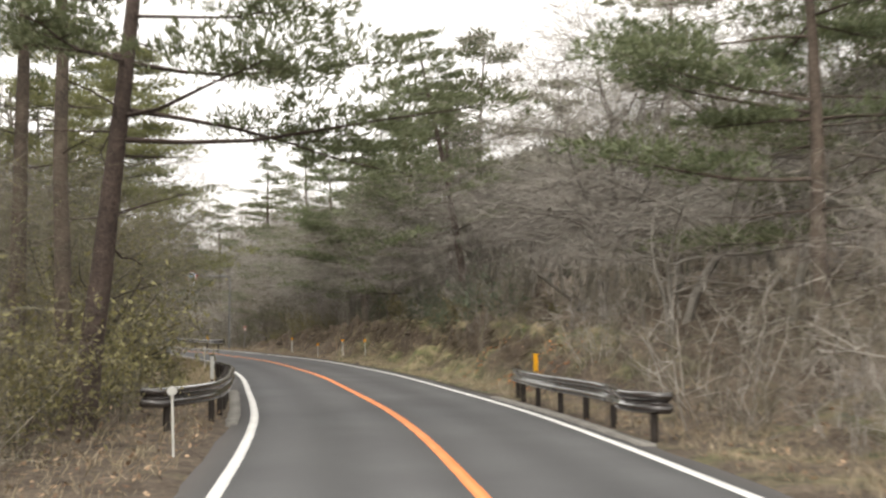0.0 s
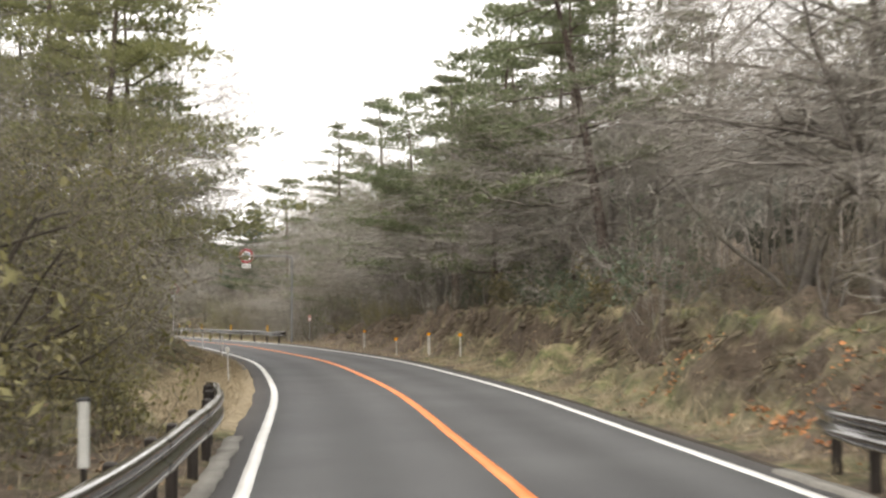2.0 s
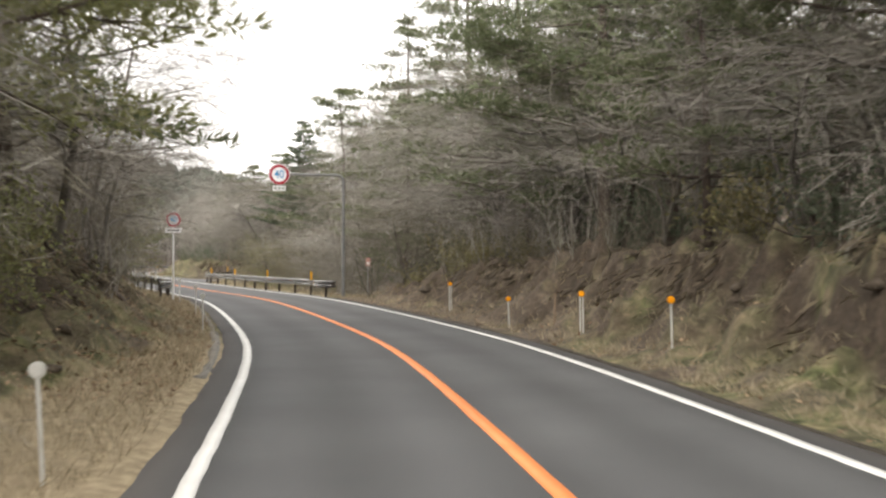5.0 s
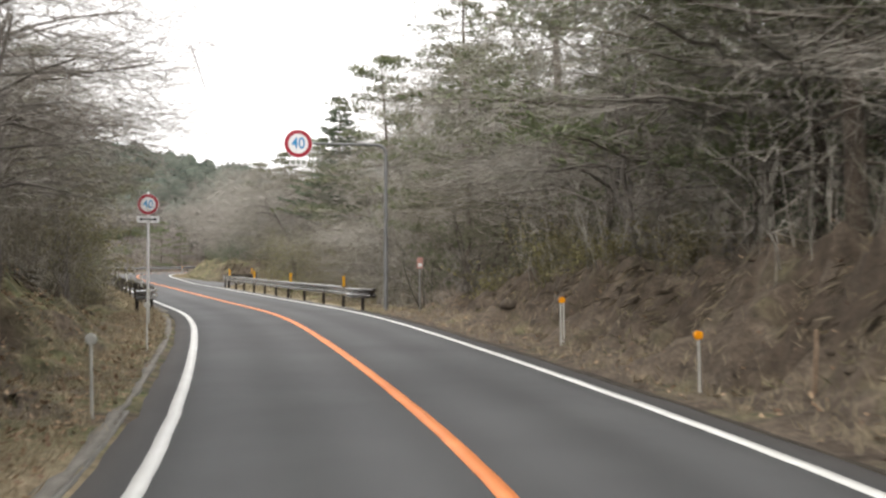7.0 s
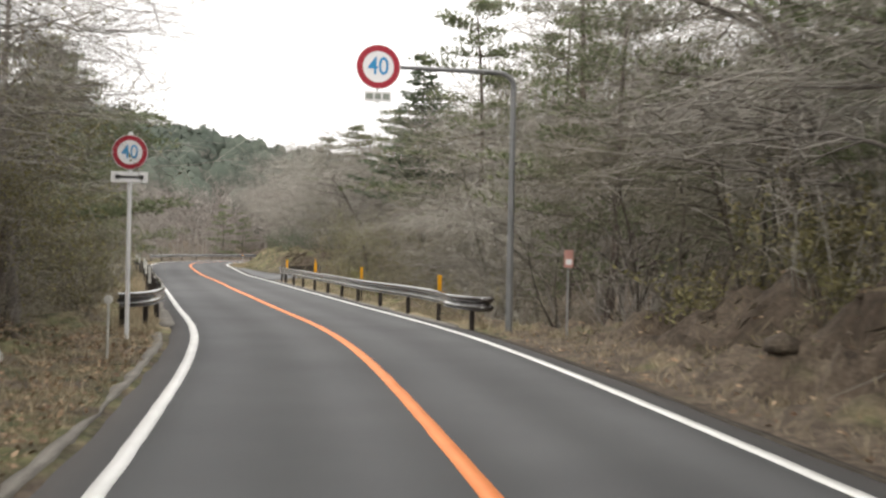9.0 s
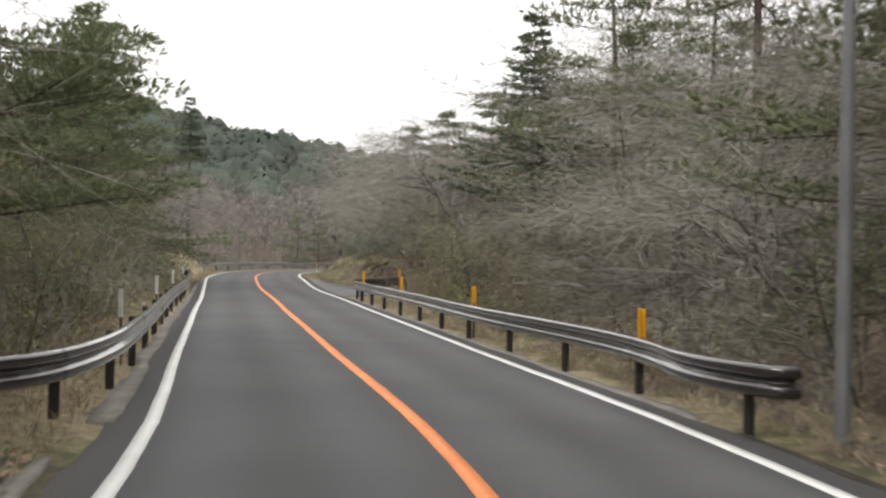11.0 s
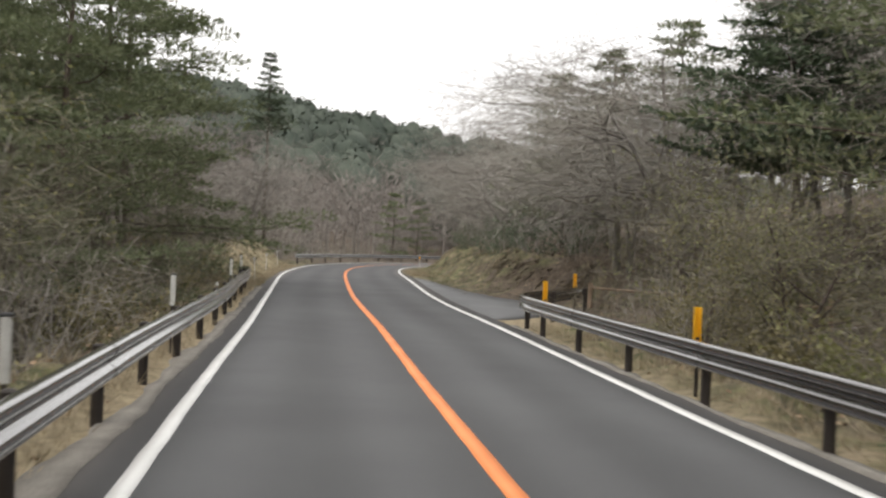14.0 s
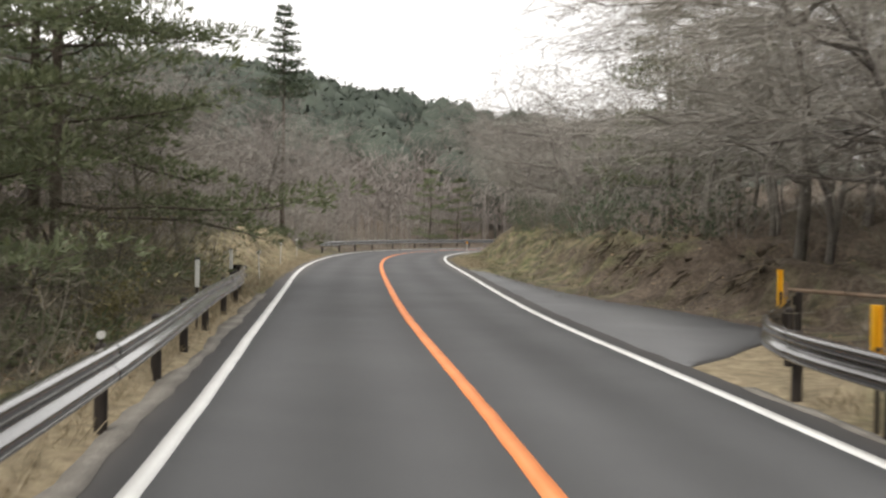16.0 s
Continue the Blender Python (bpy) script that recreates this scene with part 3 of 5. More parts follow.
def build_road():
    wob = lambda s, seed: 0.035 * bumps(s, s * 0.3, 5.5, seed) + 0.025 * bumps(s, s * 0.7, 1.6, seed + 1)
    road = tagged(new("road", strip("road", ASPHALT, -62, 250, lambda s: -(widen(s) + 0.43 + wob(s, 11)), lambda s: widen(s) + 0.42 + wob(s, 21), 0.0, 0.12)),
                  "two-lane worn grey asphalt road with pale wheel tracks", "road", kind="structure")
    ragged = lambda k, w: lambda s: k * widen(s) + w + 0.006 * bumps(s, s, 0.7, 31)
    for name, mat, a, b, lab in (("edge_line", WHITE_LINE, ragged(-1, -0.075), ragged(-1, 0.075), "solid white painted edge line"),
                                 ("edge_line", WHITE_LINE, ragged(1, -0.075), ragged(1, 0.075), "solid white painted edge line"),
                                 ("centre_line", ORANGE_LINE, lambda s: -0.08 + 0.005 * bumps(s, s, 0.7, 33), lambda s: 0.08 + 0.005 * bumps(s, s, 0.8, 34), "solid orange no-overtaking centre line")):
        ob = new(name, strip(name, mat, -62, 250, a, b, 0.006, 0.004))
        ob.parent = road
        tagged(ob, lab)
    side = strip("side_road", ASPHALT_SIDE, 116.4, 150, lambda s: widen(s) + 0.3, lambda s: np.maximum(widen(s) + 0.4, apron(s) + 0.06 * bumps(s, s * 0.4, 2.3, 41)), -0.012, 0.1)
    tagged(new("side_road", side), "pale grey asphalt lay-by apron beside the main road", "road", kind="structure")
    for s0, s1, side, a, b in ((84, 131.5, -1, 0.36, 0.58), (50, 82, -1, 0.56, 0.68), (84, 116, 1, 0.38, 0.5)):
        inner = lambda s: side * (widen(s) + a + wob(s, 61))
        outer = lambda s: side * (widen(s) + b + 2.2 * wob(s, 63))
        tagged(new("gravel_edge", strip("gravel_edge", GRIT, s0, s1, *((outer, inner) if side < 0 else (inner, outer)), 0.014, 0.1, 0.3)),
               "pale grit along the edge of the asphalt", "gravel", kind="structure")
    # dark strip painted in place of the shade at the asphalt's step
    tagged(new("soil_edge", strip("soil_edge", LIP_SHADE, 24, 83, lambda s: widen(s) + 0.40 + wob(s, 21), lambda s: widen(s) + 0.50 + wob(s, 25), 0.012, 0.1)),
           "dark strip painted as shade along the broken asphalt edge", "soil", kind="structure")
    tagged(new("road_edging", strip("road_edging", CONCRETE, 50, 60, lambda s: -(widen(s) + 0.57 + wob(s, 15)), lambda s: -(widen(s) + 0.51), 0.006, 0.12)),
           "narrow pale concrete edging along the asphalt", "kerb", kind="structure")


build_ground()
build_road()


# ---- guardrails ----
BEAM = [(0.0, 0.158), (0.040, 0.157), (0.072, 0.142), (0.083, 0.122), (0.084, 0.075), (0.074, 0.054), (0.024, 0.020), (0.016, 0.0),
        (0.022, -0.012), (0.074, -0.044), (0.084, -0.058), (0.084, -0.116), (0.074, -0.136), (0.040, -0.150), (0.022, -0.152), (0.020, -0.158), (0.0, -0.158)]


def beam_mesh(name, line, side, height=0.575, proud=0.0):
    """A W-shaped beam swept along a line in the plan; its ribs face the road (side: -1 where the road lies to the left of travel)."""
    line = np.asarray(line, float)
    t = np.gradient(line, axis=0)
    t /= np.linalg.norm(t, axis=1)[:, None]
    face = np.stack([t[:, 1], -t[:, 0]], -1) * side
    prof = np.array([(o + proud, z * (1 + 2 * proud)) for o, z in BEAM] + [(o - 0.006, z) for o, z in BEAM[::-1]])
    k = len(prof)
    v = np.concatenate([line[:, None] + face[:, None] * prof[None, :, :1], np.full((len(line), k, 1), height) + prof[None, :, 1:]], -1)
    i, j = np.arange(len(line) - 1)[:, None] * k, np.arange(k)[None]
    f = np.stack([i + j, i + (j + 1) % k, i + k + (j + 1) % k, i + k + j], -1).reshape(-1, 4)
    return mesh_from(name, v.reshape(-1, 3), f, RAIL)


def post_bm(height=0.70, depth=0.5):
    bm = bmesh.new()
    rod(bm, 0.057, 0.057, (0, 0, -depth), (0, 0, height), 12)
    rod(bm, 0.057, 0.03, (0, 0, height), (0, 0, height + 0.018), 12)
    box(bm, 0.07, 0.05, 0.16, (0, 0.07, 0.575), 0.008)
    return bm


def guardrail(label, line, posts, side, group="roadside guardrails", footing=None):
    """line: s, d anchors; posts: values of s on the straight part."""
    raw = np.array([at(s, d) for s, d in line])
    path = spline(raw, 0.3)
    rail = tagged(new("guardrail"), label, "guardrail", group)
    part("beam", beam_mesh("beam", path, side), RAIL, rail, "W-shaped brown steel beam")
    me = bpy.data.meshes.new("post")
    bm = post_bm()
    bm.to_mesh(me)
    bm.free()
    me.materials.append(RAIL_POST)
    if footing:
        s0, s1, d = footing
        worn = lambda k, seed: lambda s: d + k + 0.025 * bumps(s, s * 0.6, 1.3, seed)
        part("footing", strip("footing", CONCRETE, s0, s1, worn(-0.09, 51), worn(0.13, 53), 0.035, 0.2, 0.12), CONCRETE, rail, "low pale concrete strip")
    t = np.gradient(path, axis=0)
    for k, (s, d) in enumerate(posts):
        q = at(s, d)
        i = ((path - q) ** 2).sum(1).argmin()
        if k % 2 and 0 < i < len(path) - 2:
            part("splice", beam_mesh("splice", path[i - 1:i + 2] * 0.6 + path[i] * 0.4, side, 0.575, 0.005), RAIL, rail, "lapped joint of the steel beam")
        u = t[i] / np.linalg.norm(t[i])
        n = np.array([u[1], -u[0]]) * side
        place = path[i] - n * 0.10
        ob = part("post", me, RAIL_POST, rail)
        yaw = math.degrees(math.atan2(n[1], n[0])) - 90
        ob.matrix_basis = pose(place[0], place[1], 0, 0, 0, yaw)
    return rail


guardrail("short brown steel guardrail on a pale concrete footing before the bank", [(15.9, 3.5), (15.5, 3.48), (15.3, 3.36), (15.45, 3.2), (17, 3.14), (20, 3.14), (23, 3.16), (24.4, 3.26), (25.2, 3.42), (25.5, 3.6), (25.45, 3.75)],
          [(s, 3.16) for s in (15.65, 17.7, 19.35, 20.85, 22.4, 24.0)] + [(25.2, 3.45)], -1, footing=(15.0, 25.4, 2.98))
guardrail("brown steel guardrail on a pale concrete footing along the inner bend", [(17.9, -4.35), (17.75, -4.1), (18.2, -3.8), (19.2, -3.45), (21, -3.24), (25, -3.16), (29, -3.25), (30.0, -3.36), (30.5, -3.46), (30.62, -3.6), (30.45, -3.7)],
          [(18.1, -3.9)] + [(s, -3.2) for s in (20.05, 21.7, 23.1, 24.5, 26.0, 27.5, 29.0, 30.1)], 1, footing=(19.4, 29.6, -3.06))
guardrail("long brown steel guardrail above the drop beside the turn-off", [(83.0, 3.52), (82.6, 3.48), (82.4, 3.32), (82.65, 3.16), (85, 3.12), (92, 3.12), (100, 3.1), (108, 3.05), (113, 3.07), (115.3, 3.2), (116.9, 3.7), (118.4, 4.5), (120.2, 5.4), (122.6, 6.5)],
          [(s, 3.12) for s in (83.0, 86.2, 89.2, 92.2, 95.2, 98.2, 101.1, 104.1, 107.1, 110.1, 113.1)] + [(115.2, 3.2), (118.4, 4.5), (122.3, 6.4)], -1)
guardrail("long brown steel guardrail above the wooded drop", [(82.7, -4.15), (83.2, -3.8), (84.4, -3.45), (88, -3.2), (95, -3.17), (105, -3.2), (115, -3.2), (124, -3.35), (129, -3.5), (130.6, -3.62), (131.1, -3.74), (131.2, -3.9), (131.0, -4.0)],
          [(82.9, -4.0)] + [(s, -3.2) for s in np.arange(84.0, 131.6, 2.95)], 1)
guardrail("distant brown guardrail round the outer bend", [(171, -4.7), (176, -4.3), (182, -4.2), (188, -4.2), (194, -4.2), (204, -4.2), (215, -4.2), (226, -4.4)],
          [(s, -4.3) for s in np.arange(172, 226, 4)], 1)


# ---- markers and delineators ----
def yellow_marker():
    ob = tagged(new("yellow_marker"), "tall yellow painted marker board behind the guardrail", "road marker", "yellow guardrail markers")
    bm = bmesh.new()
    box(bm, 0.085, 0.018, 0.62, (0, 0, 0.78), 0.004)
    box(bm, 0.018, 0.05, 0.62, (-0.036, -0.025, 0.78), 0.004)
    box(bm, 0.018, 0.05, 0.62, (0.036, -0.025, 0.78), 0.004)
    part("board", bm, YELLOW, ob, "yellow painted steel channel")
    bm = bmesh.new()
    rod(bm, 0.024, 0.024, (0, -0.05, -0.5), (0, -0.05, 0.72))
    part("post", bm, RAIL_POST, ob)
    return ob


def white_marker():
    ob = tagged(new("white_marker"), "white square marker post behind the guardrail", "road marker", "white guardrail markers")
    bm = bmesh.new()
    box(bm, 0.07, 0.05, 0.46, (0, 0, 0.92), 0.012)
    part("board", bm, WHITE, ob, "white plastic board")
    bm = bmesh.new()
    rod(bm, 0.02, 0.02, (0, 0, -0.4), (0, 0, 0.75))
    part("post", bm, RAIL_POST, ob)
    bm = bmesh.new()
    box(bm, 0.079, 0.059, 0.03, (0, 0, 1.145), 0.008)
    part("cap", bm, DARK, ob, "dark cap")
    return ob


def delineator(lens=ORANGE_LENS, height=0.86, twin=False):
    ob = tagged(new("delineator"), "thin white delineator post with a round reflector on the verge", "delineator", "roadside delineators")
    bm = bmesh.new()
    if twin:
        rod(bm, 0.015, 0.015, (-0.029, 0, -0.4), (-0.029, 0, height - 0.08))
        rod(bm, 0.015, 0.015, (0.029, 0, -0.4), (0.029, 0, height - 0.08))
    else:
        rod(bm, 0.017, 0.017, (0, 0, -0.4), (0, 0, height - 0.1))
    part("post", bm, WHITE, ob, "white plastic pole")
    bm = bmesh.new()
    rod(bm, 0.062, 0.062, (0, 0.018, height - 0.05), (0, -0.018, height - 0.05), 18)
    part("rim", bm, lens, ob)
    bm = bmesh.new()
    rod(bm, 0.05, 0.045, (0, -0.018, height - 0.05), (0, -0.026, height - 0.05), 18)
    part("reflector", bm, lens, ob, "round reflector")
    return ob


def spread(make, places, lean=2.0):
    first = make()
    rng = random.Random(7)
    for k, (s, d, z) in enumerate(places):
        x, y = at(s, d)
        z = ground_z(x, y) if z is None else z
        m = pose(x, y, z, rng.uniform(-lean, lean), rng.uniform(-lean, lean), heading(s))
        if k == 0:
            first.matrix_world = m
        else:
            copy_thing(first, m)
    return first


spread(yellow_marker, [(23.3, 3.42, 0.0), (86.2, 3.36, 0), (95.6, 3.36, 0), (104.8, 3.32, 0), (113.6, 3.3, 0), (122.3, 6.15, 0.0)], 1)
spread(white_marker, [(21.5, -3.45, 0), (89.8, -3.42, 0), (99.2, -3.42, 0), (107.9, -3.42, 0), (122.1, -3.55, 0), (129.4, -3.75, 0)], 1.5)
spread(delineator, [(60.9, 4.1, None), (50.9, 4.1, None), (171, 4.4, None)], 2)
spread(lambda: delineator(twin=True), [(55.4, 4.02, None), (66.4, 3.97, None)], 1)
spread(lambda: delineator(WHITE, 0.9), [(14.6, -3.5, None), (42.4, -3.72, None), (59.4, -3.5, None), (68.4, -3.5, None), (76.3, -3.76, None), (137, -3.8, None), (150, -4.2, None), (160, -4.4, None)], 3)


# ---- signs ----
def text_mesh(name, words, size, mat, wide=1.0):
    cu = bpy.data.curves.new(name, "FONT")
    cu.body, cu.size, cu.align_x, cu.align_y, cu.extrude = words, size, "CENTER", "CENTER", 0.001
    cu.offset = 0.008 * size
    tmp = new(name, cu)
    bpy.context.view_layer.update()
    me = bpy.data.meshes.new_from_object(tmp.evaluated_get(bpy.context.evaluated_depsgraph_get()))
    bpy.data.objects.remove(tmp)
    me.transform(Matrix.Diagonal((wide, 1, 1, 1)))
    me.materials.clear()
    me.materials.append(mat)
    return me


def ring(bm, r0, r1, depth, n=64):
    a = [2 * math.pi * i / n for i in range(n)]
    rows = [[bm.verts.new((r * math.cos(t), r * math.sin(t), z)) for t in a] for r, z in ((r0, 0), (r0, depth), (r1, depth), (r1, 0))]
    for p, q in zip(rows, rows[1:]):
        for i in range(n):
            bm.faces.new((p[i], p[(i + 1) % n], q[(i + 1) % n], q[i]))
    bmesh.ops.recalc_face_normals(bm, faces=bm.faces)
    return bm


def speed_sign(parent, dia, m):
    """A round limit sign that faces local +z of m."""
    r = dia / 2
    bm = bmesh.new()
    bmesh.ops.create_cone(bm, cap_ends=True, segments=64, radius1=r, radius2=r, depth=0.02, matrix=pose(0, 0, -0.011))
    disc = part("sign_disc", bm, SIGN_WHITE, parent, "white disc with a red ring and blue figures 40")
    disc.matrix_basis = m
    for name, bm, mat, z in (("red_ring", ring(bmesh.new(), r * 0.70, r * 0.965, 0.003), SIGN_RED, 0.0),
                             ("back_plate", ring(bmesh.new(), r * 0.2, r * 0.99, 0.004), BACK, -0.027)):
        o = part(name, bm, mat, disc)
        o.matrix_local = pose(0, 0, z)
    o = part("figures", text_mesh("figures", "40", dia * 0.55, SIGN_BLUE, 0.86), SIGN_BLUE, disc, "blue figures 40")
    o.matrix_local = pose(0, 0, 0.003)
    return disc


def sub_plate(parent, w, h, m, bars, mat):
    bm = box(bmesh.new(), w, h, 0.012, (0, 0, -0.007), 0.003)
    p = part("sub_plate", bm, SIGN_WHITE, parent, "small white supplementary plate")
    p.matrix_basis = m
    for x, y, bw, bh in bars:
        o = part("marking", box(bmesh.new(), bw, bh, 0.002, (x, y, 0.001)), mat, p)
        o.matrix_local = Matrix.Identity(4)
    return p


def side_sign():
    x, y = at(79.9, -3.8)
    z = ground_z(x, y)
    ob = tagged(new("speed_sign"), "round speed limit sign on a slim white pole", "road sign", "speed limit signs")
    ob.matrix_world = pose(x, y, z)
    bm = bmesh.new()
    rod(bm, 0.038, 0.038, (x, y, z - 0.5), (x, y, 3.6), 14)
    rod(bm, 0.042, 0.03, (x, y, 3.6), (x, y, 3.63), 14)
    pole = part("pole", bm, SIGN_WHITE, ob, "white steel pole")
    yaw = heading(79.9) - 4
    face = lambda h, off: pose(x, y, h, 90, 0, yaw) @ pose(0, 0, off)
    speed_sign(ob, 0.60, face(3.28, 0.06))
    sub_plate(ob, 0.62, 0.19, face(2.85, 0.06), [(0, 0, 0.44, 0.045), (-0.2, 0, 0.07, 0.075), (0.2, 0, 0.07, 0.075)], DARK)
    return ob


def overhead_sign():
    x, y = at(82.3, 3.8)
    z = ground_z(x, y)
    sx, sy = at(82.2, 0.88)
    yaw = heading(81.9) - 3
    ob = tagged(new("overhead_speed_sign"), "large round speed limit sign on a grey roadside arm", "road sign", "speed limit signs")
    ob.matrix_world = pose(x, y, z)
    bm = bmesh.new()
    rod(bm, 0.078, 0.058, (x, y, z - 0.6), (x, y, 5.2), 16)
    prev = Vector((x, y, 5.2))
    for k in range(1, 6):
        a = k / 5 * math.pi / 2
        f = 0.35
        dx, dy = (sx - x), (sy - y)
        L = math.hypot(dx, dy)
        p = Vector((x + dx / L * f * (1 - math.cos(a)), y + dy / L * f * (1 - math.cos(a)), 5.2 + f * math.sin(a) * 0.7))
        rod(bm, 0.057, 0.055, prev, p, 12)
        prev = p
    part("pole", bm, GALV, ob, "tapered grey steel pole")
    bm = bmesh.new()
    rod(bm, 0.054, 0.038, prev, (sx, sy, 5.41), 12)
    part("arm", bm, GALV, ob, "horizontal grey arm")
    face = lambda h, off: pose(sx, sy, h, 90, 0, yaw) @ pose(0, 0, off)
    speed_sign(ob, 0.91, face(5.39, 0.07))
    sub_plate(ob, 0.56, 0.22, face(4.79, 0.07), [(-0.17, 0, 0.14, 0.12), (0.0, 0, 0.12, 0.12), (0.17, 0, 0.13, 0.12)], PALE_MARK)
    bm = bmesh.new()
    rod(bm, 0.02, 0.02, (sx, sy, 4.66), (sx, sy, 5.41), 8)
    part("bracket", bm, GALV, ob)
    return ob


def red_marker_sign():
    x, y = at(80.6, 4.45)
    z = ground_z(x, y)
    ob = tagged(new("red_marker_sign"), "small red and white plate on a thin post on the bank", "sign")
    ob.matrix_world = pose(x, y, z)
    bm = bmesh.new()
    rod(bm, 0.02, 0.02, (x, y, z - 0.3), (x, y, 1.75), 8)
    part("post", bm, BACK, ob)
    m = pose(x, y, 1.58, 90, 0, heading(80.6)) @ pose(0, 0, 0.03)
    p = part("plate", box(bmesh.new(), 0.19, 0.34, 0.01, (0, 0, 0), 0.002), RED_PAINT, ob, "red plate")
    p.matrix_basis = m
    o = part("marking", box(bmesh.new(), 0.12, 0.11, 0.004, (0, -0.06, 0.006)), SIGN_WHITE, p)
    o.matrix_local = Matrix.Identity(4)
    return ob


side_sign()
overhead_sign()
red_marker_sign()


# ---- small reflectors on the guardrail ----
def rail_reflector():
    ob = tagged(new("rail_reflector"), "small round white reflector on the guardrail's top", "reflector", "guardrail reflectors")
    bm = bmesh.new()
    rod(bm, 0.012, 0.012, (0, 0, 0.70), (0, 0, 0.79), 8)
    part("stem", bm, RAIL_POST, ob)
    bm = bmesh.new()
    rod(bm, 0.034, 0.034, (0, 0.012, 0.80), (0, -0.012, 0.80), 16)
    part("lens", bm, WHITE, ob, "round white lens")
    return ob


spread(rail_reflector, [(92.0, -3.24, 0), (113.4, -3.25, 0)], 1)


def wooden_stake():
    ob = tagged(new("wooden_stake"), "thin weathered wooden stake in the bank", "stake")
    x, y = at(58.9, 4.6)
    bm = box(bmesh.new(), 0.04, 0.04, 1.0, (0, 0, 0.3), 0.005)
    box(bm, 0.046, 0.046, 0.08, (0, 0, 0.74), 0.005)
    part("shaft", bm, WOOD, ob)
    ob.matrix_world = pose(x, y, ground_z(x, y), 0, 2, heading(58.9))
    return ob


wooden_stake()


# ---- plants ----
def grow_bare(seed, height, spread_=0.5, levels=3, lean=0.0, stems=1, twig=0.0052, kids=(9, 8, 8), droop=0.05, stout=1.0, flat=0.0, sprays=0):
    """Segments of a leafless broad-leaved tree: thick ones and twigs."""
    rng = np.random.RandomState(seed)
    thick, thin, tips = [], [], []

    def limb(p, d, length, r, level):
        n = (6, 5, 3, 2, 1)[min(level, 4)]
        step = length / n
        pts, dirs = [p], []
        for k in range(n):
            d = d + rng.normal(0, 0.16 + 0.05 * level, 3) + np.array([0, 0, 0.07 if level < 2 else -droop * 0.3])
            if level:
                d = d * np.array([1, 1, 1 - 0.45 * flat])
            d = d / np.linalg.norm(d)
            q = pts[-1] + d * step
            r0, r1 = r * (1 - 0.75 * k / n), r * (1 - 0.75 * (k + 1) / n)
            (thick if r0 > 0.02 else thin).append((pts[-1], q, max(r0, twig), max(r1, twig * 0.7)))
            pts.append(q)
            dirs.append(d)
        if level >= levels:
            tips.append((pts[-1], d))
            for k in range(sprays):
                f = rng.uniform(0.1, 1.0) * n
                i = min(int(f), n - 1)
                e = d * rng.uniform(0.5, 1.0) + rng.normal(0, 0.42, 3)
                p = pts[i] + (pts[i + 1] - pts[i]) * (f - i)
                thin.append((p, p + e * length * rng.uniform(0.5, 1.0), twig * 0.62, twig * 0.3))
            return
        for k in range(kids[min(level, len(kids) - 1)]):
            f = rng.uniform(0.35 if level == 0 else 0.2, 1.0)
            i = min(int(f * n), n - 1)
            base = pts[i] + (pts[i + 1] - pts[i]) * (f * n - i)
            side = rng.normal(size=3)
            side -= dirs[i] * (side @ dirs[i])
            side = side / np.linalg.norm(side) * np.array([1, 1, 1 - 0.6 * flat])
            nd = dirs[i] * rng.uniform(0.5, 0.9) + side * rng.uniform(0.6, 1.0) * (0.6 + spread_)
            limb(base, nd / np.linalg.norm(nd), length * rng.uniform(0.42, 0.68), r * (1 - 0.7 * f) * rng.uniform(0.45, 0.65), level + 1)

    for k in range(stems):
        a = rng.uniform(0, 2 * np.pi)
        off = 0.12 * (stems > 1)
        d0 = np.array([math.cos(a) * 0.25 * (stems > 1) + lean, math.sin(a) * 0.25 * (stems > 1), 1.0])
        limb(np.array([math.cos(a) * off, math.sin(a) * off, -0.3]), d0 / np.linalg.norm(d0), height * rng.uniform(0.62, 0.72), height * 0.0135 * stout / stems**0.4, 0)
    return thick, thin, tips


def ribbon_mesh(name, segs, mat, seed):
    a = [np.array([s[i] for s in segs]) for i in range(4)]
    v, f = ribbons(*a, np.random.RandomState(seed))
    return mesh_from(name, v, f, mat)


def seg_mesh(name, segs, mat, n):
    a = [np.array([s[i] for s in segs]) for i in range(4)]
    v, f = tubes(*a, n=n)
    return mesh_from(name, v, f, mat, n > 3)


def plant(kind, label, category, group, parts_):
    """A thing of the given meshes, kept apart as a model to copy."""
    ob = tagged(new(kind), label, category, group)
    for name, me, lab in parts_:
        part(name, me, None, ob, lab)
    return ob


def bare_tree(seed, height, label, twig_mat=TWIG, bark=BARK_GREY, name="bare_tree", group="leafless roadside trees", leaf=None, leaf_n=3, **kw):
    thick, thin, tips = grow_bare(seed, height, **kw)
    lots = [("trunk", seg_mesh("trunk", thick, bark, 5), "")]
    lots.append(("crown", ribbon_mesh("crown", thin, twig_mat, seed), "fine bare twigs"))
    if leaf:
        rng = np.random.RandomState(seed + 50)
        base = np.array([s[0] + (s[1] - s[0]) * rng.uniform() for s in thin for _ in range(leaf_n)])
        d = rng.normal(size=base.shape) + np.array([0, 0, 0.2])
        v, f = blades(base, d, rng.uniform(0.05, 0.12, len(base)), rng.uniform(0.015, 0.032, len(base)), rng)
        lots.append(("foliage", mesh_from("foliage", v, f, leaf), "sparse small young leaves"))
    return plant(name, label, "tree", group, lots)


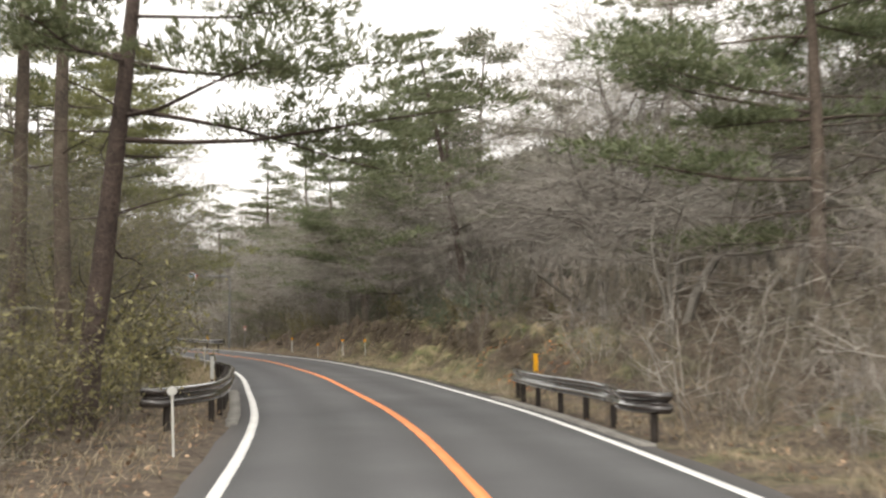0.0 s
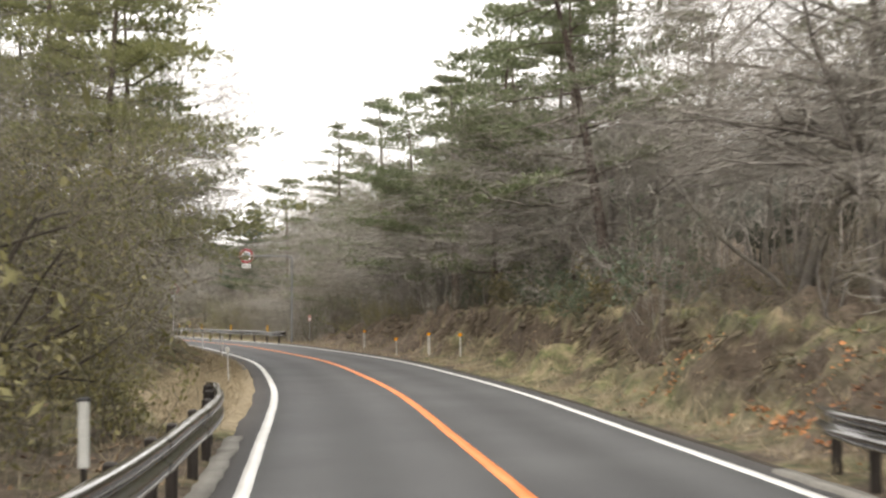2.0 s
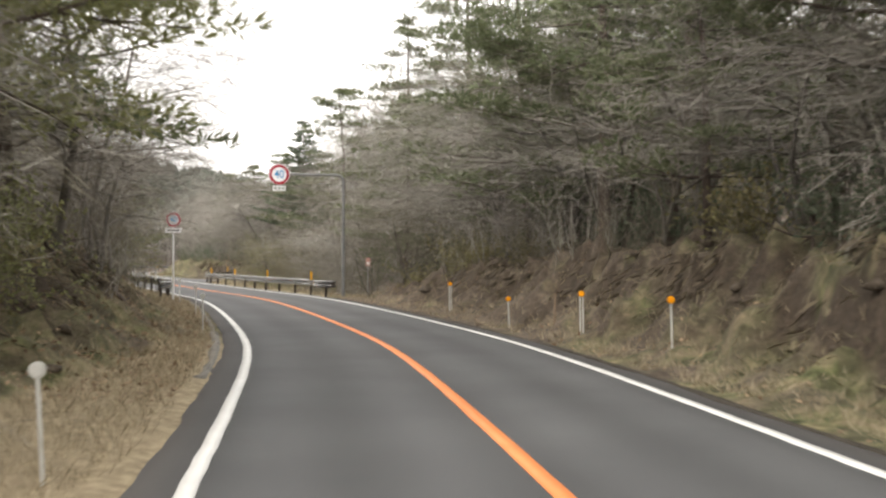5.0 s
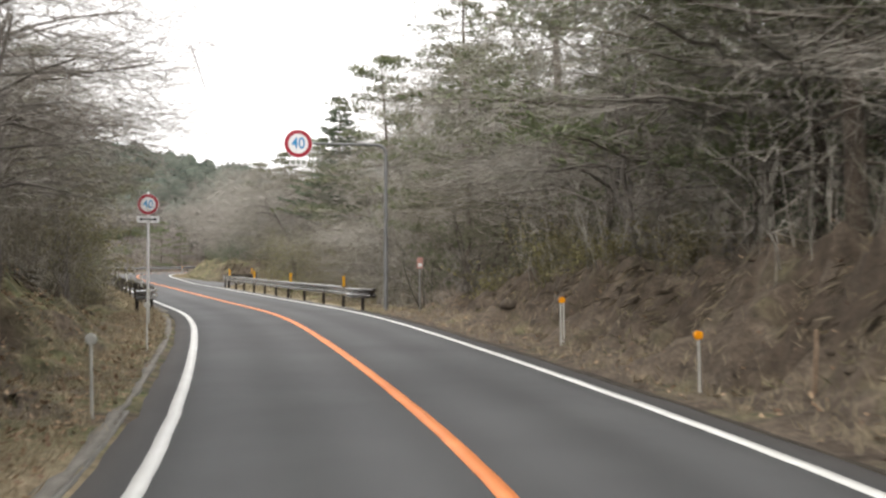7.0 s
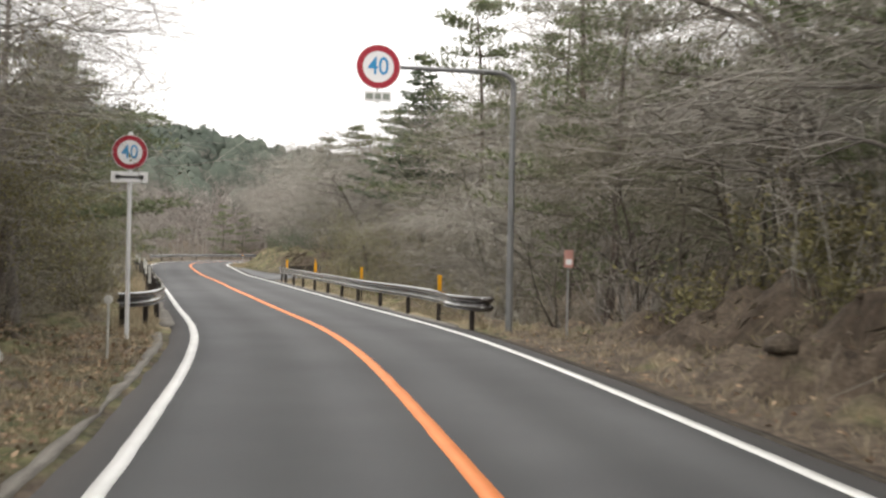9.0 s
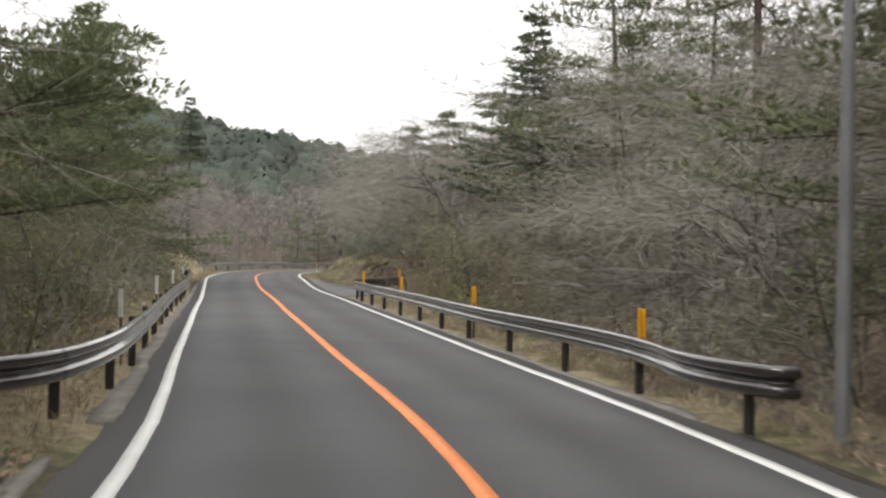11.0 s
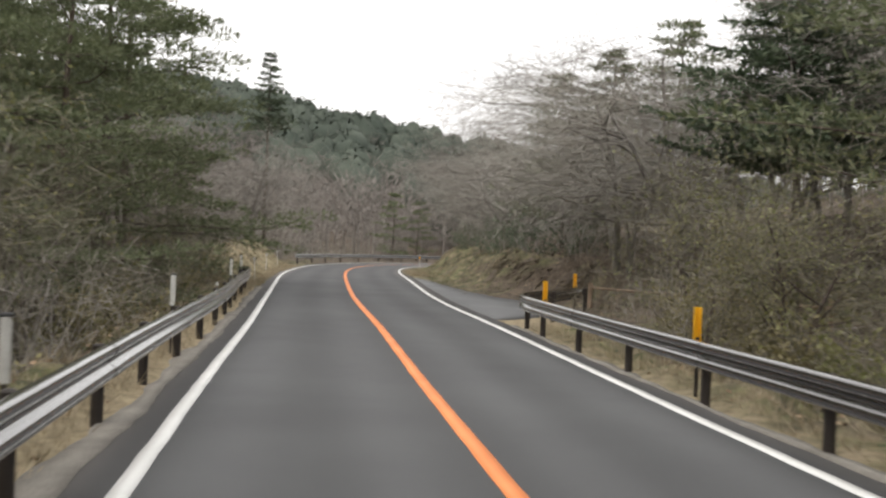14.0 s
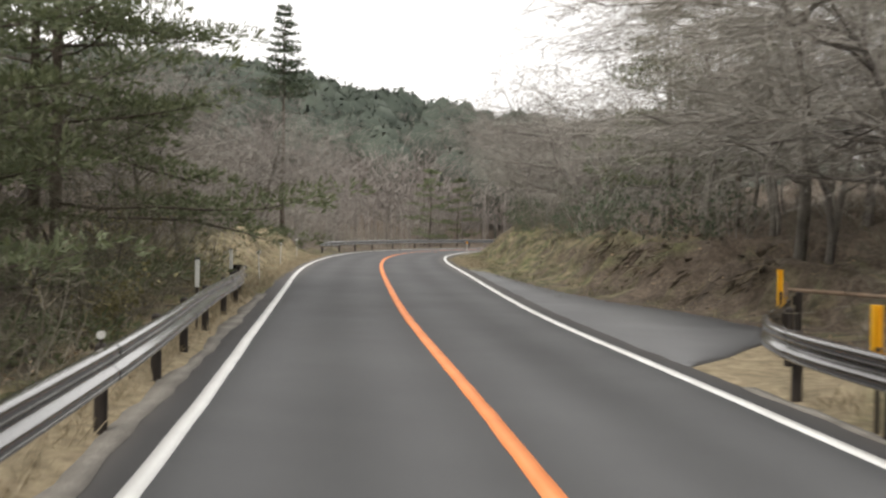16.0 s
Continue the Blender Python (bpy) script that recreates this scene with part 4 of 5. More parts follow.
def needle_pad(rng, centre, axis, size, count, length, blade=(0.13, 0.06, 0.05, 0.06), loose=0.5):
    """Tufts of needles on a flat, slightly domed pad: one broad inner blade and thin outer ones a tuft."""
    a, r = rng.uniform(0, 6.283, count), np.sqrt(rng.uniform(0.02, 1, count)) * size
    q = np.stack([np.cos(a) * r, np.sin(a) * r, 0.16 * size * (1 - (r / size) ** 2) + rng.normal(0, 0.07 * size + 0.02, count)], -1)
    out = np.stack([np.cos(a), np.sin(a), np.full(count, 0.55)], -1) * 0.6 + axis * 0.3
    n = len(blade)
    P, D = np.repeat(centre + q, n, 0), np.repeat(out, n, 0) + rng.normal(0, loose, (count * n, 3))
    L = rng.uniform(0.7, 1.3, len(P)) * length
    w = np.tile(blade, count) * L
    return P, D, L, w


def pine_tree(seed, height, label, bare=0.4, lean=0.06, limbs=34, tufts=15, width=0.30, mat=NEEDLE, dead=10, needle=0.30, blade=(0.19, 0.09, 0.07, 0.08), boughs=(), loose=0.5, stout=1.0):
    """A pine: a bent bole, long level limbs in tiers, and flat pads of needles along their outer ends."""
    rng = np.random.RandomState(seed)
    thick, fine, P, D, L, W = [], [], [], [], [], []
    n = 12
    r0 = height * 0.0135 * stout
    pts = [np.array([0.0, 0.0, -0.4])]
    bend = np.array([math.cos(seed), math.sin(seed)]) * lean
    for k in range(n):
        h = height / n
        w = bend * (1 + 0.8 * math.sin(k * 0.7 + seed)) + rng.normal(0, 0.02, 2)
        pts.append(pts[-1] + np.array([w[0] * h, w[1] * h, h]))
        thick.append((pts[-2], pts[-1], r0 * (1 - 0.85 * k / n), r0 * (1 - 0.85 * (k + 1) / n)))
    pts = np.array(pts)
    top = lambda f: np.array([np.interp(f * n, range(n + 1), pts[:, j]) for j in range(3)])
    a = rng.uniform(0, 6.28)
    levels = max(5, int(limbs / 3.6))
    for k in range(limbs + len(boughs)):
        lv = int(k * levels / limbs)
        g = min(max((lv + rng.normal(0, 0.16)) / (levels - 1), 0), 1) ** 0.86
        f = min(bare + (1 - bare) * g, 0.985)
        a += 6.283 / 3.6 + rng.normal(0, 0.4)
        reach = height * width * (1.0 - 0.80 * max(0, g) ** 1.5) * rng.uniform(0.6, 1.15)
        if k >= limbs:
            f, turned, reach = boughs[k - limbs]
            a, g = math.radians(turned), 0.3
        base = top(f)
        d = np.array([math.cos(a), math.sin(a), rng.uniform(-0.10, 0.12) + 0.55 * max(0, g - 0.75)])
        p, m = base, 5
        rr = r0 * 0.30 * (1.05 - f) + 0.012
        for j in range(m):
            d = d + rng.normal(0, 0.12, 3) * np.array([1, 1, 0.6]) + np.array([0, 0, 0.02])
            u = d / np.linalg.norm(d)
            q = p + u * reach / m
            thick.append((p, q, rr * (1 - 0.8 * j / m), rr * (1 - 0.8 * (j + 1) / m)))
            p = q
            if j >= 2 or j == 1 and (k < limbs or k % 2):
                for sgn in ((-1, 1) if j < m - 1 else (0,)):
                    side = np.array([-u[1], u[0], 0]) * sgn
                    c = p + (side * rng.uniform(0.5, 1.0) + u * rng.uniform(0.1, 0.5)) * reach * 0.20 + np.array([0, 0, rng.uniform(0.0, 0.12)])
                    fine.append((p, c, 0.013, 0.006))
                    size = (0.13 * reach + 0.22) * rng.uniform(0.8, 1.25)
                    b = needle_pad(rng, c, u, size, max(5, int(tufts * size * 1.5)), needle, blade, loose)
                    P.append(b[0]), D.append(b[1]), L.append(b[2]), W.append(b[3])
    for k in range(dead):
        f = rng.uniform(0.15, bare + 0.1)
        a = rng.uniform(0, 6.28)
        p = top(f)
        d = np.array([math.cos(a), math.sin(a), rng.uniform(-0.2, 0.15)])
        for j in range(3):
            d = d + rng.normal(0, 0.2, 3)
            q = p + d / np.linalg.norm(d) * rng.uniform(0.3, 0.9)
            thick.append((p, q, 0.028 - 0.007 * j, 0.021 - 0.007 * j))
            p = q
    P, D, L, W = np.concatenate(P), np.concatenate(D), np.concatenate(L), np.concatenate(W)
    v, f = blades(P, D, L, W, rng, 1.0)
    seg = lambda z, k: tubes(*[np.array([s_[i] for s_ in z]) for i in range(4)], n=k)
    body = mesh_from("trunk", *joined(seg(thick[:n], 9), seg(thick[n:], 3), seg(fine, 3)[:1] + (seg(fine, 3)[1],)), BARK_PINE, True)
    return plant("pine_tree", label, "tree", "pine trees", [("trunk", body, ""), ("crown", mesh_from("crown", v, f, mat), "layered flat pads of green needles")])


def fir_tree(seed, height, label, width=0.24, tiers=22, bare=0.12, density=1.0, droop=0.12):
    rng = np.random.RandomState(seed)
    r0 = height * 0.012
    thick = [(np.array([0, 0, -0.4 + (height + 0.4) * k / 10]), np.array([0, 0, -0.4 + (height + 0.4) * (k + 1) / 10]), r0 * (1 - 0.092 * k), r0 * (1 - 0.092 * (k + 1))) for k in range(10)]
    P, D, L = [], [], []
    for k in range(tiers):
        f = bare + (1 - bare) * (k + 0.5) / tiers
        m = 7 if f < 0.8 else 5
        for j in range(m):
            a = 6.283 * (j + rng.uniform(-0.25, 0.25)) / m + k * 0.9
            reach = height * width * (1 - ((f - bare) / (1 - bare)) ** 0.9) * rng.uniform(0.7, 1.12) + 0.25
            p = np.array([0, 0, f * height + rng.normal(0, 0.12)])
            d = np.array([math.cos(a), math.sin(a), 0.12])
            steps = max(3, int(reach / 0.45))
            for i in range(steps):
                q = p + d * reach / steps
                thick.append((p, q, 0.03 * (1 - i / steps) + 0.006, 0.03 * (1 - (i + 1) / steps) + 0.004))
                side = np.array([-d[1], d[0], 0])
                for sgn in (-1, 1):
                    tw = reach * 0.36 * (1.1 - i / steps) + 0.12
                    cnt = max(3, int(10 * density * tw + 3))
                    t = rng.uniform(0, 1, cnt)[:, None]
                    c = p + (q - p) * rng.uniform(0, 1, (cnt, 1)) + (side * sgn + d * 0.5) * t * tw - np.array([0, 0, droop]) * t * tw
                    P.append(np.repeat(c, 3, 0))
                    D.append(np.repeat((side * sgn * 0.8 + d * 0.7)[None], cnt * 3, 0) + rng.normal(0, 0.4, (cnt * 3, 3)))
                    L.append(rng.uniform(0.14, 0.30, cnt * 3))
                p = q
                d = d + np.array([0, 0, 0.02])
    P, D, L = np.concatenate(P), np.concatenate(D), np.concatenate(L)
    v, f = blades(P, D, L, L * 0.16, rng, 2.0)
    return plant("fir_tree", label, "tree", "fir trees", [("trunk", seg_mesh("trunk", thick, BARK_PINE, 5), ""), ("crown", mesh_from("crown", v, f, NEEDLE_DARK), "tiers of dark green needles")])


def shrub(seed, size, label, twig_mat=TWIG_BROWN, leaf=None, leaf_n=2, stems=13, name="shrub", levels=3, group="roadside shrubs"):
    """Many thin stems from one root, with twigs and perhaps leaves."""
    rng = np.random.RandomState(seed)
    segs = []
    for k in range(stems):
        a = rng.uniform(0, 6.283)
        o = np.array([math.cos(a), math.sin(a), 0]) * rng.uniform(0, 0.25) * size
        d = np.array([math.cos(a) * rng.uniform(0.1, 0.8), math.sin(a) * rng.uniform(0.1, 0.8), 1.0])
        todo = [(o - np.array([0, 0, 0.15]), d / np.linalg.norm(d), size * rng.uniform(0.6, 1.1), 0.013, 0)]
        while todo:
            p, d, ln, r, lv = todo.pop()
            for j in range(3 if lv < 2 else 2):
                d = d + rng.normal(0, 0.2, 3) + np.array([0, 0, 0.03])
                d /= np.linalg.norm(d)
                q = p + d * ln / 3
                segs.append((p, q, max(r * (1 - 0.25 * j), 0.004), max(r * (0.75 - 0.25 * j), 0.003)))
                p = q
                if lv < levels - 1:
                    for _ in range(2 if lv == 0 else 1):
                        nd = d * 0.6 + rng.normal(0, 0.55, 3)
                        todo.append((p, nd / np.linalg.norm(nd), ln * rng.uniform(0.35, 0.6), r * 0.55, lv + 1))
    lots = [("brushwood", ribbon_mesh("brushwood", segs, twig_mat, seed), "")]
    if leaf:
        base = np.array([s[0] + (s[1] - s[0]) * rng.uniform() for s in segs for _ in range(leaf_n)])
        d = rng.normal(size=base.shape) + np.array([0, 0, 0.25])
        v, f = blades(base, d, rng.uniform(0.07, 0.15, len(base)), rng.uniform(0.016, 0.034, len(base)), rng)
        lots.append(("foliage", mesh_from("foliage", v, f, leaf), ""))
    return plant(name, label, "shrub", group, lots)


GREY = "grey leafless broad-leaved tree with dense fine twigs"
MODELS = {
    "bare": [bare_tree(k, h, GREY, spread_=sp, stems=st, kids=kd, levels=3, twig=0.0058, flat=fl, sprays=3) for k, h, sp, st, kd, fl in
             ((1, 10.0, 0.55, 1, (11, 8, 7), 0.3), (2, 8.5, 0.75, 2, (8, 7, 6), 0.4), (3, 11.0, 0.5, 1, (12, 8, 7), 0.3), (4, 7.0, 0.85, 3, (6, 6, 5), 0.5))]
            + [bare_tree(k, h, "spreading grey leafless tree with long level limbs", spread_=sp, stems=st, kids=kd, levels=3, twig=0.0058, flat=fl, sprays=3, stout=1.2) for k, h, sp, st, kd, fl in
               ((5, 10.5, 1.0, 1, (13, 9, 7), 0.9), (9, 9.5, 1.1, 2, (8, 8, 6), 1.0))],
    "dark": [bare_tree(k, h, "dark olive-brown leafless tree with arching twigs", TWIG_DARK, BARK_DARK, spread_=sp, stems=st, kids=kd, levels=3, twig=0.0058, flat=fl, sprays=3, group="dark leafless trees") for k, h, sp, st, kd, fl in
             ((14, 9.0, 0.8, 2, (8, 7, 6), 0.5), (15, 7.5, 1.0, 3, (6, 6, 5), 0.7))],
    "far_bare": [bare_tree(k, h, GREY, spread_=sp, stems=st, kids=kd, twig=0.0115, flat=fl, sprays=1) for k, h, sp, st, kd, fl in ((6, 10.5, 0.65, 1, (11, 8, 5), 0.4), (7, 9.0, 0.9, 2, (7, 7, 4), 0.7), (8, 11.5, 0.65, 1, (12, 8, 5), 0.4))],
    "far_pine": [pine_tree(35, 13.0, "green pine among the leafless trees", 0.34, 0.06, 24, 5, 0.28, needle=0.34, dead=4, blade=(0.28, 0.13, 0.12)), pine_tree(36, 10.5, "young green pine with level tiers", 0.2, 0.05, 24, 5, 0.34, needle=0.34, dead=2, blade=(0.28, 0.13, 0.12))],
    "brown": [bare_tree(k, h, "small brown leafless tree with tangled twigs", TWIG_BROWN, BARK_GREY, name="small_tree", group="small brown trees", spread_=0.8, stems=3, kids=(8, 6, 5), droop=0.3, twig=0.0055) for k, h in ((11, 5.5), (12, 6.5), (13, 4.5))],
    "green": [bare_tree(21, 7.5, "crooked tree with fresh yellow-green leaves", TWIG_BROWN, BARK_PINE, "leafy_tree", spread_=0.85, stems=2, leaf=LEAF_GREEN, leaf_n=1, group="trees coming into leaf"),
              bare_tree(22, 6.0, "slender tree with sparse olive leaves", TWIG_BROWN, BARK_PINE, "leafy_tree", spread_=0.7, stems=3, kids=(8, 6, 6), leaf=LEAF_OLIVE, leaf_n=2, group="trees coming into leaf"),
              bare_tree(24, 7.2, "crooked dark-limbed tree with sparse olive leaves", TWIG_BROWN, BARK_DARK, "leafy_tree", spread_=0.7, stems=2, stout=1.7, kids=(7, 6, 6), leaf=LEAF_OLIVE, leaf_n=1, group="trees coming into leaf")],
    "pine": [pine_tree(31, 14.0, "tall green pine with a bent dark trunk", 0.36, 0.06, 30, 24, 0.28, needle=0.23, blade=(0.17, 0.09, 0.08), loose=0.4, stout=1.15), pine_tree(32, 11.5, "green pine with level tiers of needles", 0.24, 0.08, 34, 20, 0.37, needle=0.23, blade=(0.17, 0.09, 0.08), loose=0.4),
             pine_tree(33, 17.0, "tall slim pine with a long bare trunk", 0.6, 0.03, 26, 18, 0.18, needle=0.24, blade=(0.17, 0.09, 0.08), loose=0.4), pine_tree(34, 10.0, "bushy green pine with low spreading limbs", 0.24, 0.04, 36, 20, 0.36, needle=0.23, blade=(0.17, 0.09, 0.08), dead=6, loose=0.4),
             pine_tree(37, 13.5, "tall pine with a dark trunk and long airy boughs", 0.52, 0.02, 6, 90, 0.22, needle=0.17, blade=(0.12, 0.08, 0.07, 0.07), dead=9, loose=0.32, stout=1.3, boughs=((0.42, -4, 5.9), (0.46, 18, 5.0), (0.45, -32, 4.4), (0.52, 4, 4.6), (0.58, -16, 4.0))), pine_tree(38, 11.0, "olive-green pine with long low layered boughs", 0.24, 0.05, 40, 46, 0.40, NEEDLE_SKYLIT, needle=0.17, blade=(0.13, 0.08, 0.07, 0.07), dead=4, loose=0.32),
             pine_tree(39, 13.0, "large pine with long layered boughs above the guardrail", 0.16, 0.02, 44, 42, 0.44, needle=0.2, blade=(0.13, 0.09, 0.08), dead=4, loose=0.35),
             pine_tree(40, 12.0, "dark-trunked pine with long boughs swept over the verge", 0.46, 0.02, 13, 90, 0.26, needle=0.18, blade=(0.12, 0.08, 0.07, 0.07), dead=14, loose=0.32, stout=1.3, boughs=((0.36, 180, 4.4), (0.47, 174, 4.2), (0.49, 192, 4.0), (0.60, 183, 3.6)))],
    "fir": [fir_tree(41, 12.2, "dark green fir with open spreading tiers", 0.34, 12, 0.28, density=2.0, droop=0.1), fir_tree(42, 16.5, "tall sparse fir with a narrow top", 0.13, 13, 0.62, 0.8)],
    "shrub": [shrub(51, 1.7, "tangled brown leafless roadside shrub"), shrub(52, 1.2, "low olive-leaved shrub under the trees", TWIG_BROWN, LEAF_OLIVE, 1), shrub(53, 2.4, "tall twiggy grey-brown leafless shrub", TWIG, None, 2, 15),
              shrub(54, 1.3, "low yellow-green leafy shrub", TWIG_BROWN, LEAF_GREEN, 1), shrub(55, 2.0, "dense evergreen dark-leaved shrub", TWIG_BROWN, NEEDLE_DARK, 2),
              shrub(56, 2.0, "tangled dark brown brushwood", TWIG_DARK, LEAF_OLIVE, 1, 14)],
}
USED = set()
REACH = {}
for lots in MODELS.values():
    for ob in lots:
        co = []
        for c in ob.children:
            a = np.empty(len(c.data.vertices) * 3, dtype=np.float32)
            c.data.vertices.foreach_get("co", a)
            a = a.reshape(-1, 3)
            co.append(a[:: max(1, len(a) // 500)])
        REACH[ob] = np.concatenate(co)


def roomy(m, model):
    """Whether the plant keeps clear of the carriageway, and over it of tall vehicles."""
    p = REACH[model] @ np.array(m.to_3x3()).T + np.array(m.translation)
    _, d = along(p[:, 0], p[:, 1])
    return not ((np.abs(d) < 3.1) & (p[:, 2] < 4.2)).sum() > 2 and not ((np.abs(d) < 1.0) & (p[:, 2] < 6)).any()


def put(kind, index, x, y, scale=1.0, turn=0.0, tip=(0, 0), z=None, fixed=False):
    model = MODELS[kind][index % len(MODELS[kind])]
    s, d = [float(v[0]) for v in along([x], [y])]
    for _ in range(9):
        m = pose(x, y, (ground_z(x, y) if z is None else z) - 0.05, tip[0], tip[1], turn) @ Matrix.Scale(scale, 4)
        if fixed or abs(d) > 14 or roomy(m, model):
            break
        d += math.copysign(0.4, d)
        scale *= 0.97
        x, y = at(s, d)
    if model not in USED:
        USED.add(model)
        model.matrix_world = m
        return model
    ob = copy_thing(model, m)
    ob.matrix_world = m
    return ob


# trees that stand out
for s, d in ((104.3, 5.0), (102.6, 5.5), (105.6, 5.9)):
    put("shrub", 3, *at(s, d), 0.8, 40 * s)
for s, d, index, scale, turn in ((29, 9.4, 4, 1.0, 40), (33.5, 8.8, 5, 1.1, 200), (38, 9.4, 4, 1.1, 310), (25, 10.4, 2, 1.0, 120), (42, 11.5, 2, 1.2, 80), (36, 12.5, 0, 1.25, 10), (30, 13.0, 2, 1.15, 250), (47, 9.0, 5, 1.1, 150), (51, 12.0, 2, 1.25, 30)):
    put("bare", index, *at(s, d), scale, turn)
for kind, index, x, y, scale, turn, tip in [
    # the near bend
    ("pine", 4, -5.8, 17.6, 0.95, 0, (0, 4)), ("pine", 2, -7.4, 21.4, 0.9, 130, (0, 0)), ("pine", 2, -8.9, 22.6, 0.95, 200, (0, 0)), ("pine", 2, -11.0, 24.5, 1.05, 300, (0, 0)), ("pine", 2, -12.6, 20.0, 1.0, 30, (0, 0)),
    ("green", 2, -6.9, 27.2, 0.95, 20, (0, 0)), ("green", 0, -9.2, 29.6, 0.95, 70, (0, 0)), ("green", 0, -10.6, 33.0, 0.9, 190, (0, 0)), ("green", 1, -11.0, 36.5, 0.9, 110, (0, 0)), ("green", 0, -12.4, 39.5, 0.85, 20, (0, 0)), ("brown", 0, -12.6, 41.0, 0.9, 160, (0, 0)),
    ("pine", 5, -12.8, 43.0, 1.1, 330, (0, 0)), ("pine", 5, -15.8, 46.0, 1.2, 120, (0, 0)), ("pine", 1, -15.6, 52.5, 1.12, 250, (0, 3)), ("pine", 3, -18.5, 50.0, 1.1, 100, (0, 0)),
    ("pine", 7, 7.1, 20.2, 0.95, 0, (0, 0)), ("pine", 6, 11.0, 26.0, 0.95, 120, (0, 0)),
    # above the earthy bank
    ("pine", 0, 1.2, 45.9, 0.92, 40, (-3, -15)), ("pine", 1, 1.5, 52.5, 1.25, 30, (0, 0)), ("pine", 0, 0.2, 57.0, 0.9, 130, (0, 0)), ("pine", 1, -3.0, 62.5, 1.2, 290, (0, 0)), ("pine", 0, -1.5, 66.0, 0.95, 160, (0, 0)), ("pine", 3, -5.3, 69.5, 0.9, 80, (0, 0)), ("pine", 1, -4.2, 74.0, 1.3, 60, (0, 0)), ("pine", 1, -7.0, 73.0, 1.1, 200, (0, 0)),
    ("pine", 3, -2.5, 56.5, 0.8, 20, (0, 0)), ("pine", 3, -8.0, 77.5, 0.75, 120, (0, 0)), ("pine", 7, -4.5, 63.4, 0.95, 17, (0, 0)), ("pine", 0, -3.2, 67.6, 0.95, 75, (0, 0)), ("pine", 3, -4.7, 66.2, 0.85, 210, (0, 0)), ("pine", 7, 0.4, 50.5, 1.0, 12, (0, 0)),
    ("bare", 4, -1.2, 55.5, 0.95, 10, (0, 0)), ("bare", 5, -3.0, 59.5, 1.0, 200, (0, 0)), ("bare", 5, -5.6, 66.5, 1.05, 60, (0, 0)), ("bare", 4, -6.6, 71.0, 1.05, 300, (0, 0)), ("bare", 5, -8.6, 75.5, 1.1, 140, (0, 0)), ("bare", 4, -9.8, 80.5, 1.1, 240, (0, 0)), ("bare", 2, -7.5, 80.0, 1.2, 10, (0, 0)),
    # the inner bank by the speed limit sign
    ("bare", 5, -18.6, 61.5, 1.0, 70, (0, 0)), ("bare", 4, -19.8, 65.5, 1.0, 120, (0, 0)), ("bare", 5, -20.9, 67.8, 1.1, 250, (0, 0)), ("bare", 5, -22.0, 71.0, 1.15, 30, (0, 0)), ("bare", 4, -24.2, 73.6, 1.15, 90, (0, 0)), ("bare", 4, -25.5, 77.5, 1.05, 200, (0, 0)), ("green", 1, -26.5, 79.0, 0.95, 80, (0, 0)), ("green", 1, -24.0, 75.0, 0.9, 10, (0, 0)),
    # the drop beside the long guardrail
    ("pine", 0, -10.0, 83.0, 1.1, 260, (0, 0)), ("pine", 1, -14.5, 88.0, 1.0, 30, (0, 0)), ("bare", 4, -13.5, 93.0, 1.2, 80, (0, 0)), ("bare", 2, -9.0, 88.0, 1.25, 180, (0, 0)), ("bare", 5, -15.6, 97.5, 1.15, 330, (0, 0)), ("bare", 2, -13.5, 102.0, 1.2, 45, (0, 0)),
    ("pine", 2, -17.5, 109.5, 1.15, 15, (0, 0)), ("pine", 1, -22.8, 113.5, 1.3, 215, (0, 0)), ("pine", 0, -20.5, 122.5, 1.05, 75, (0, 0)),
    ("green", 1, -28.0, 104.5, 0.5, 20, (0, 0)), ("green", 0, -28.6, 107.6, 0.6, 130, (0, 0)), ("green", 0, -26.8, 106.4, 0.7, 20, (0, 0)), ("green", 1, -27.0, 110.0, 0.7, 230, (0, 0)), ("green", 1, -24.0, 100.5, 0.55, 250, (0, 0)),
    ("fir", 0, -27.7, 118.4, 1.02, 20, (0, 0)), ("fir", 1, -69.6, 158.6, 0.98, 0, (0, 0)),
    ("far_bare", 0, -67.6, 153.2, 0.9, 0, (0, 0)), ("far_bare", 1, -66.0, 151.0, 0.95, 90, (0, 0)), ("far_bare", 2, -69.2, 155.6, 0.85, 190, (0, 0)), ("far_bare", 1, -68.3, 151.6, 0.9, 260, (0, 0)),
    ("pine", 3, -39.4, 136.0, 0.86, 0, (0, 0)), ("pine", 3, -37.0, 134.6, 0.9, 140, (0, 0)), ("pine", 3, -34.0, 133.0, 0.95, 250, (0, 0)),
    # pines over the outer guardrail
    ("pine", 6, -50.2, 118.0, 1.02, 215, (0, 0)), ("pine", 6, -49.8, 112.0, 0.9, 20, (0, 0)), ("pine", 6, -45.9, 109.8, 0.92, 300, (0, 0)), ("pine", 6, -43.0, 104.0, 0.72, 100, (0, 0)), ("pine", 3, -52.6, 119.6, 1.4, 170, (0, 0)), ("pine", 3, -46.6, 108.6, 0.85, 45, (0, 0)), ("pine", 1, -53.5, 114.0, 0.9, 100, (0, 0)),
    ("pine", 1, -34.8, 88.6, 0.70, 215, (0, 0)), ("pine", 3, -39.5, 97.0, 0.8, 160, (0, 0)), ("far_pine", 1, -71.5, 186.0, 0.7, 60, (0, 0)), ("far_pine", 1, -69.5, 187.5, 0.6, 200, (0, 0)),
]:
    put(kind, index, x, y, scale, turn, tip, fixed=kind == "pine" and index in (4, 6, 7))
put("pine", 7, *at(92.5, -7.4), 0.95, 205, fixed=True)
rng = np.random.RandomState(5)

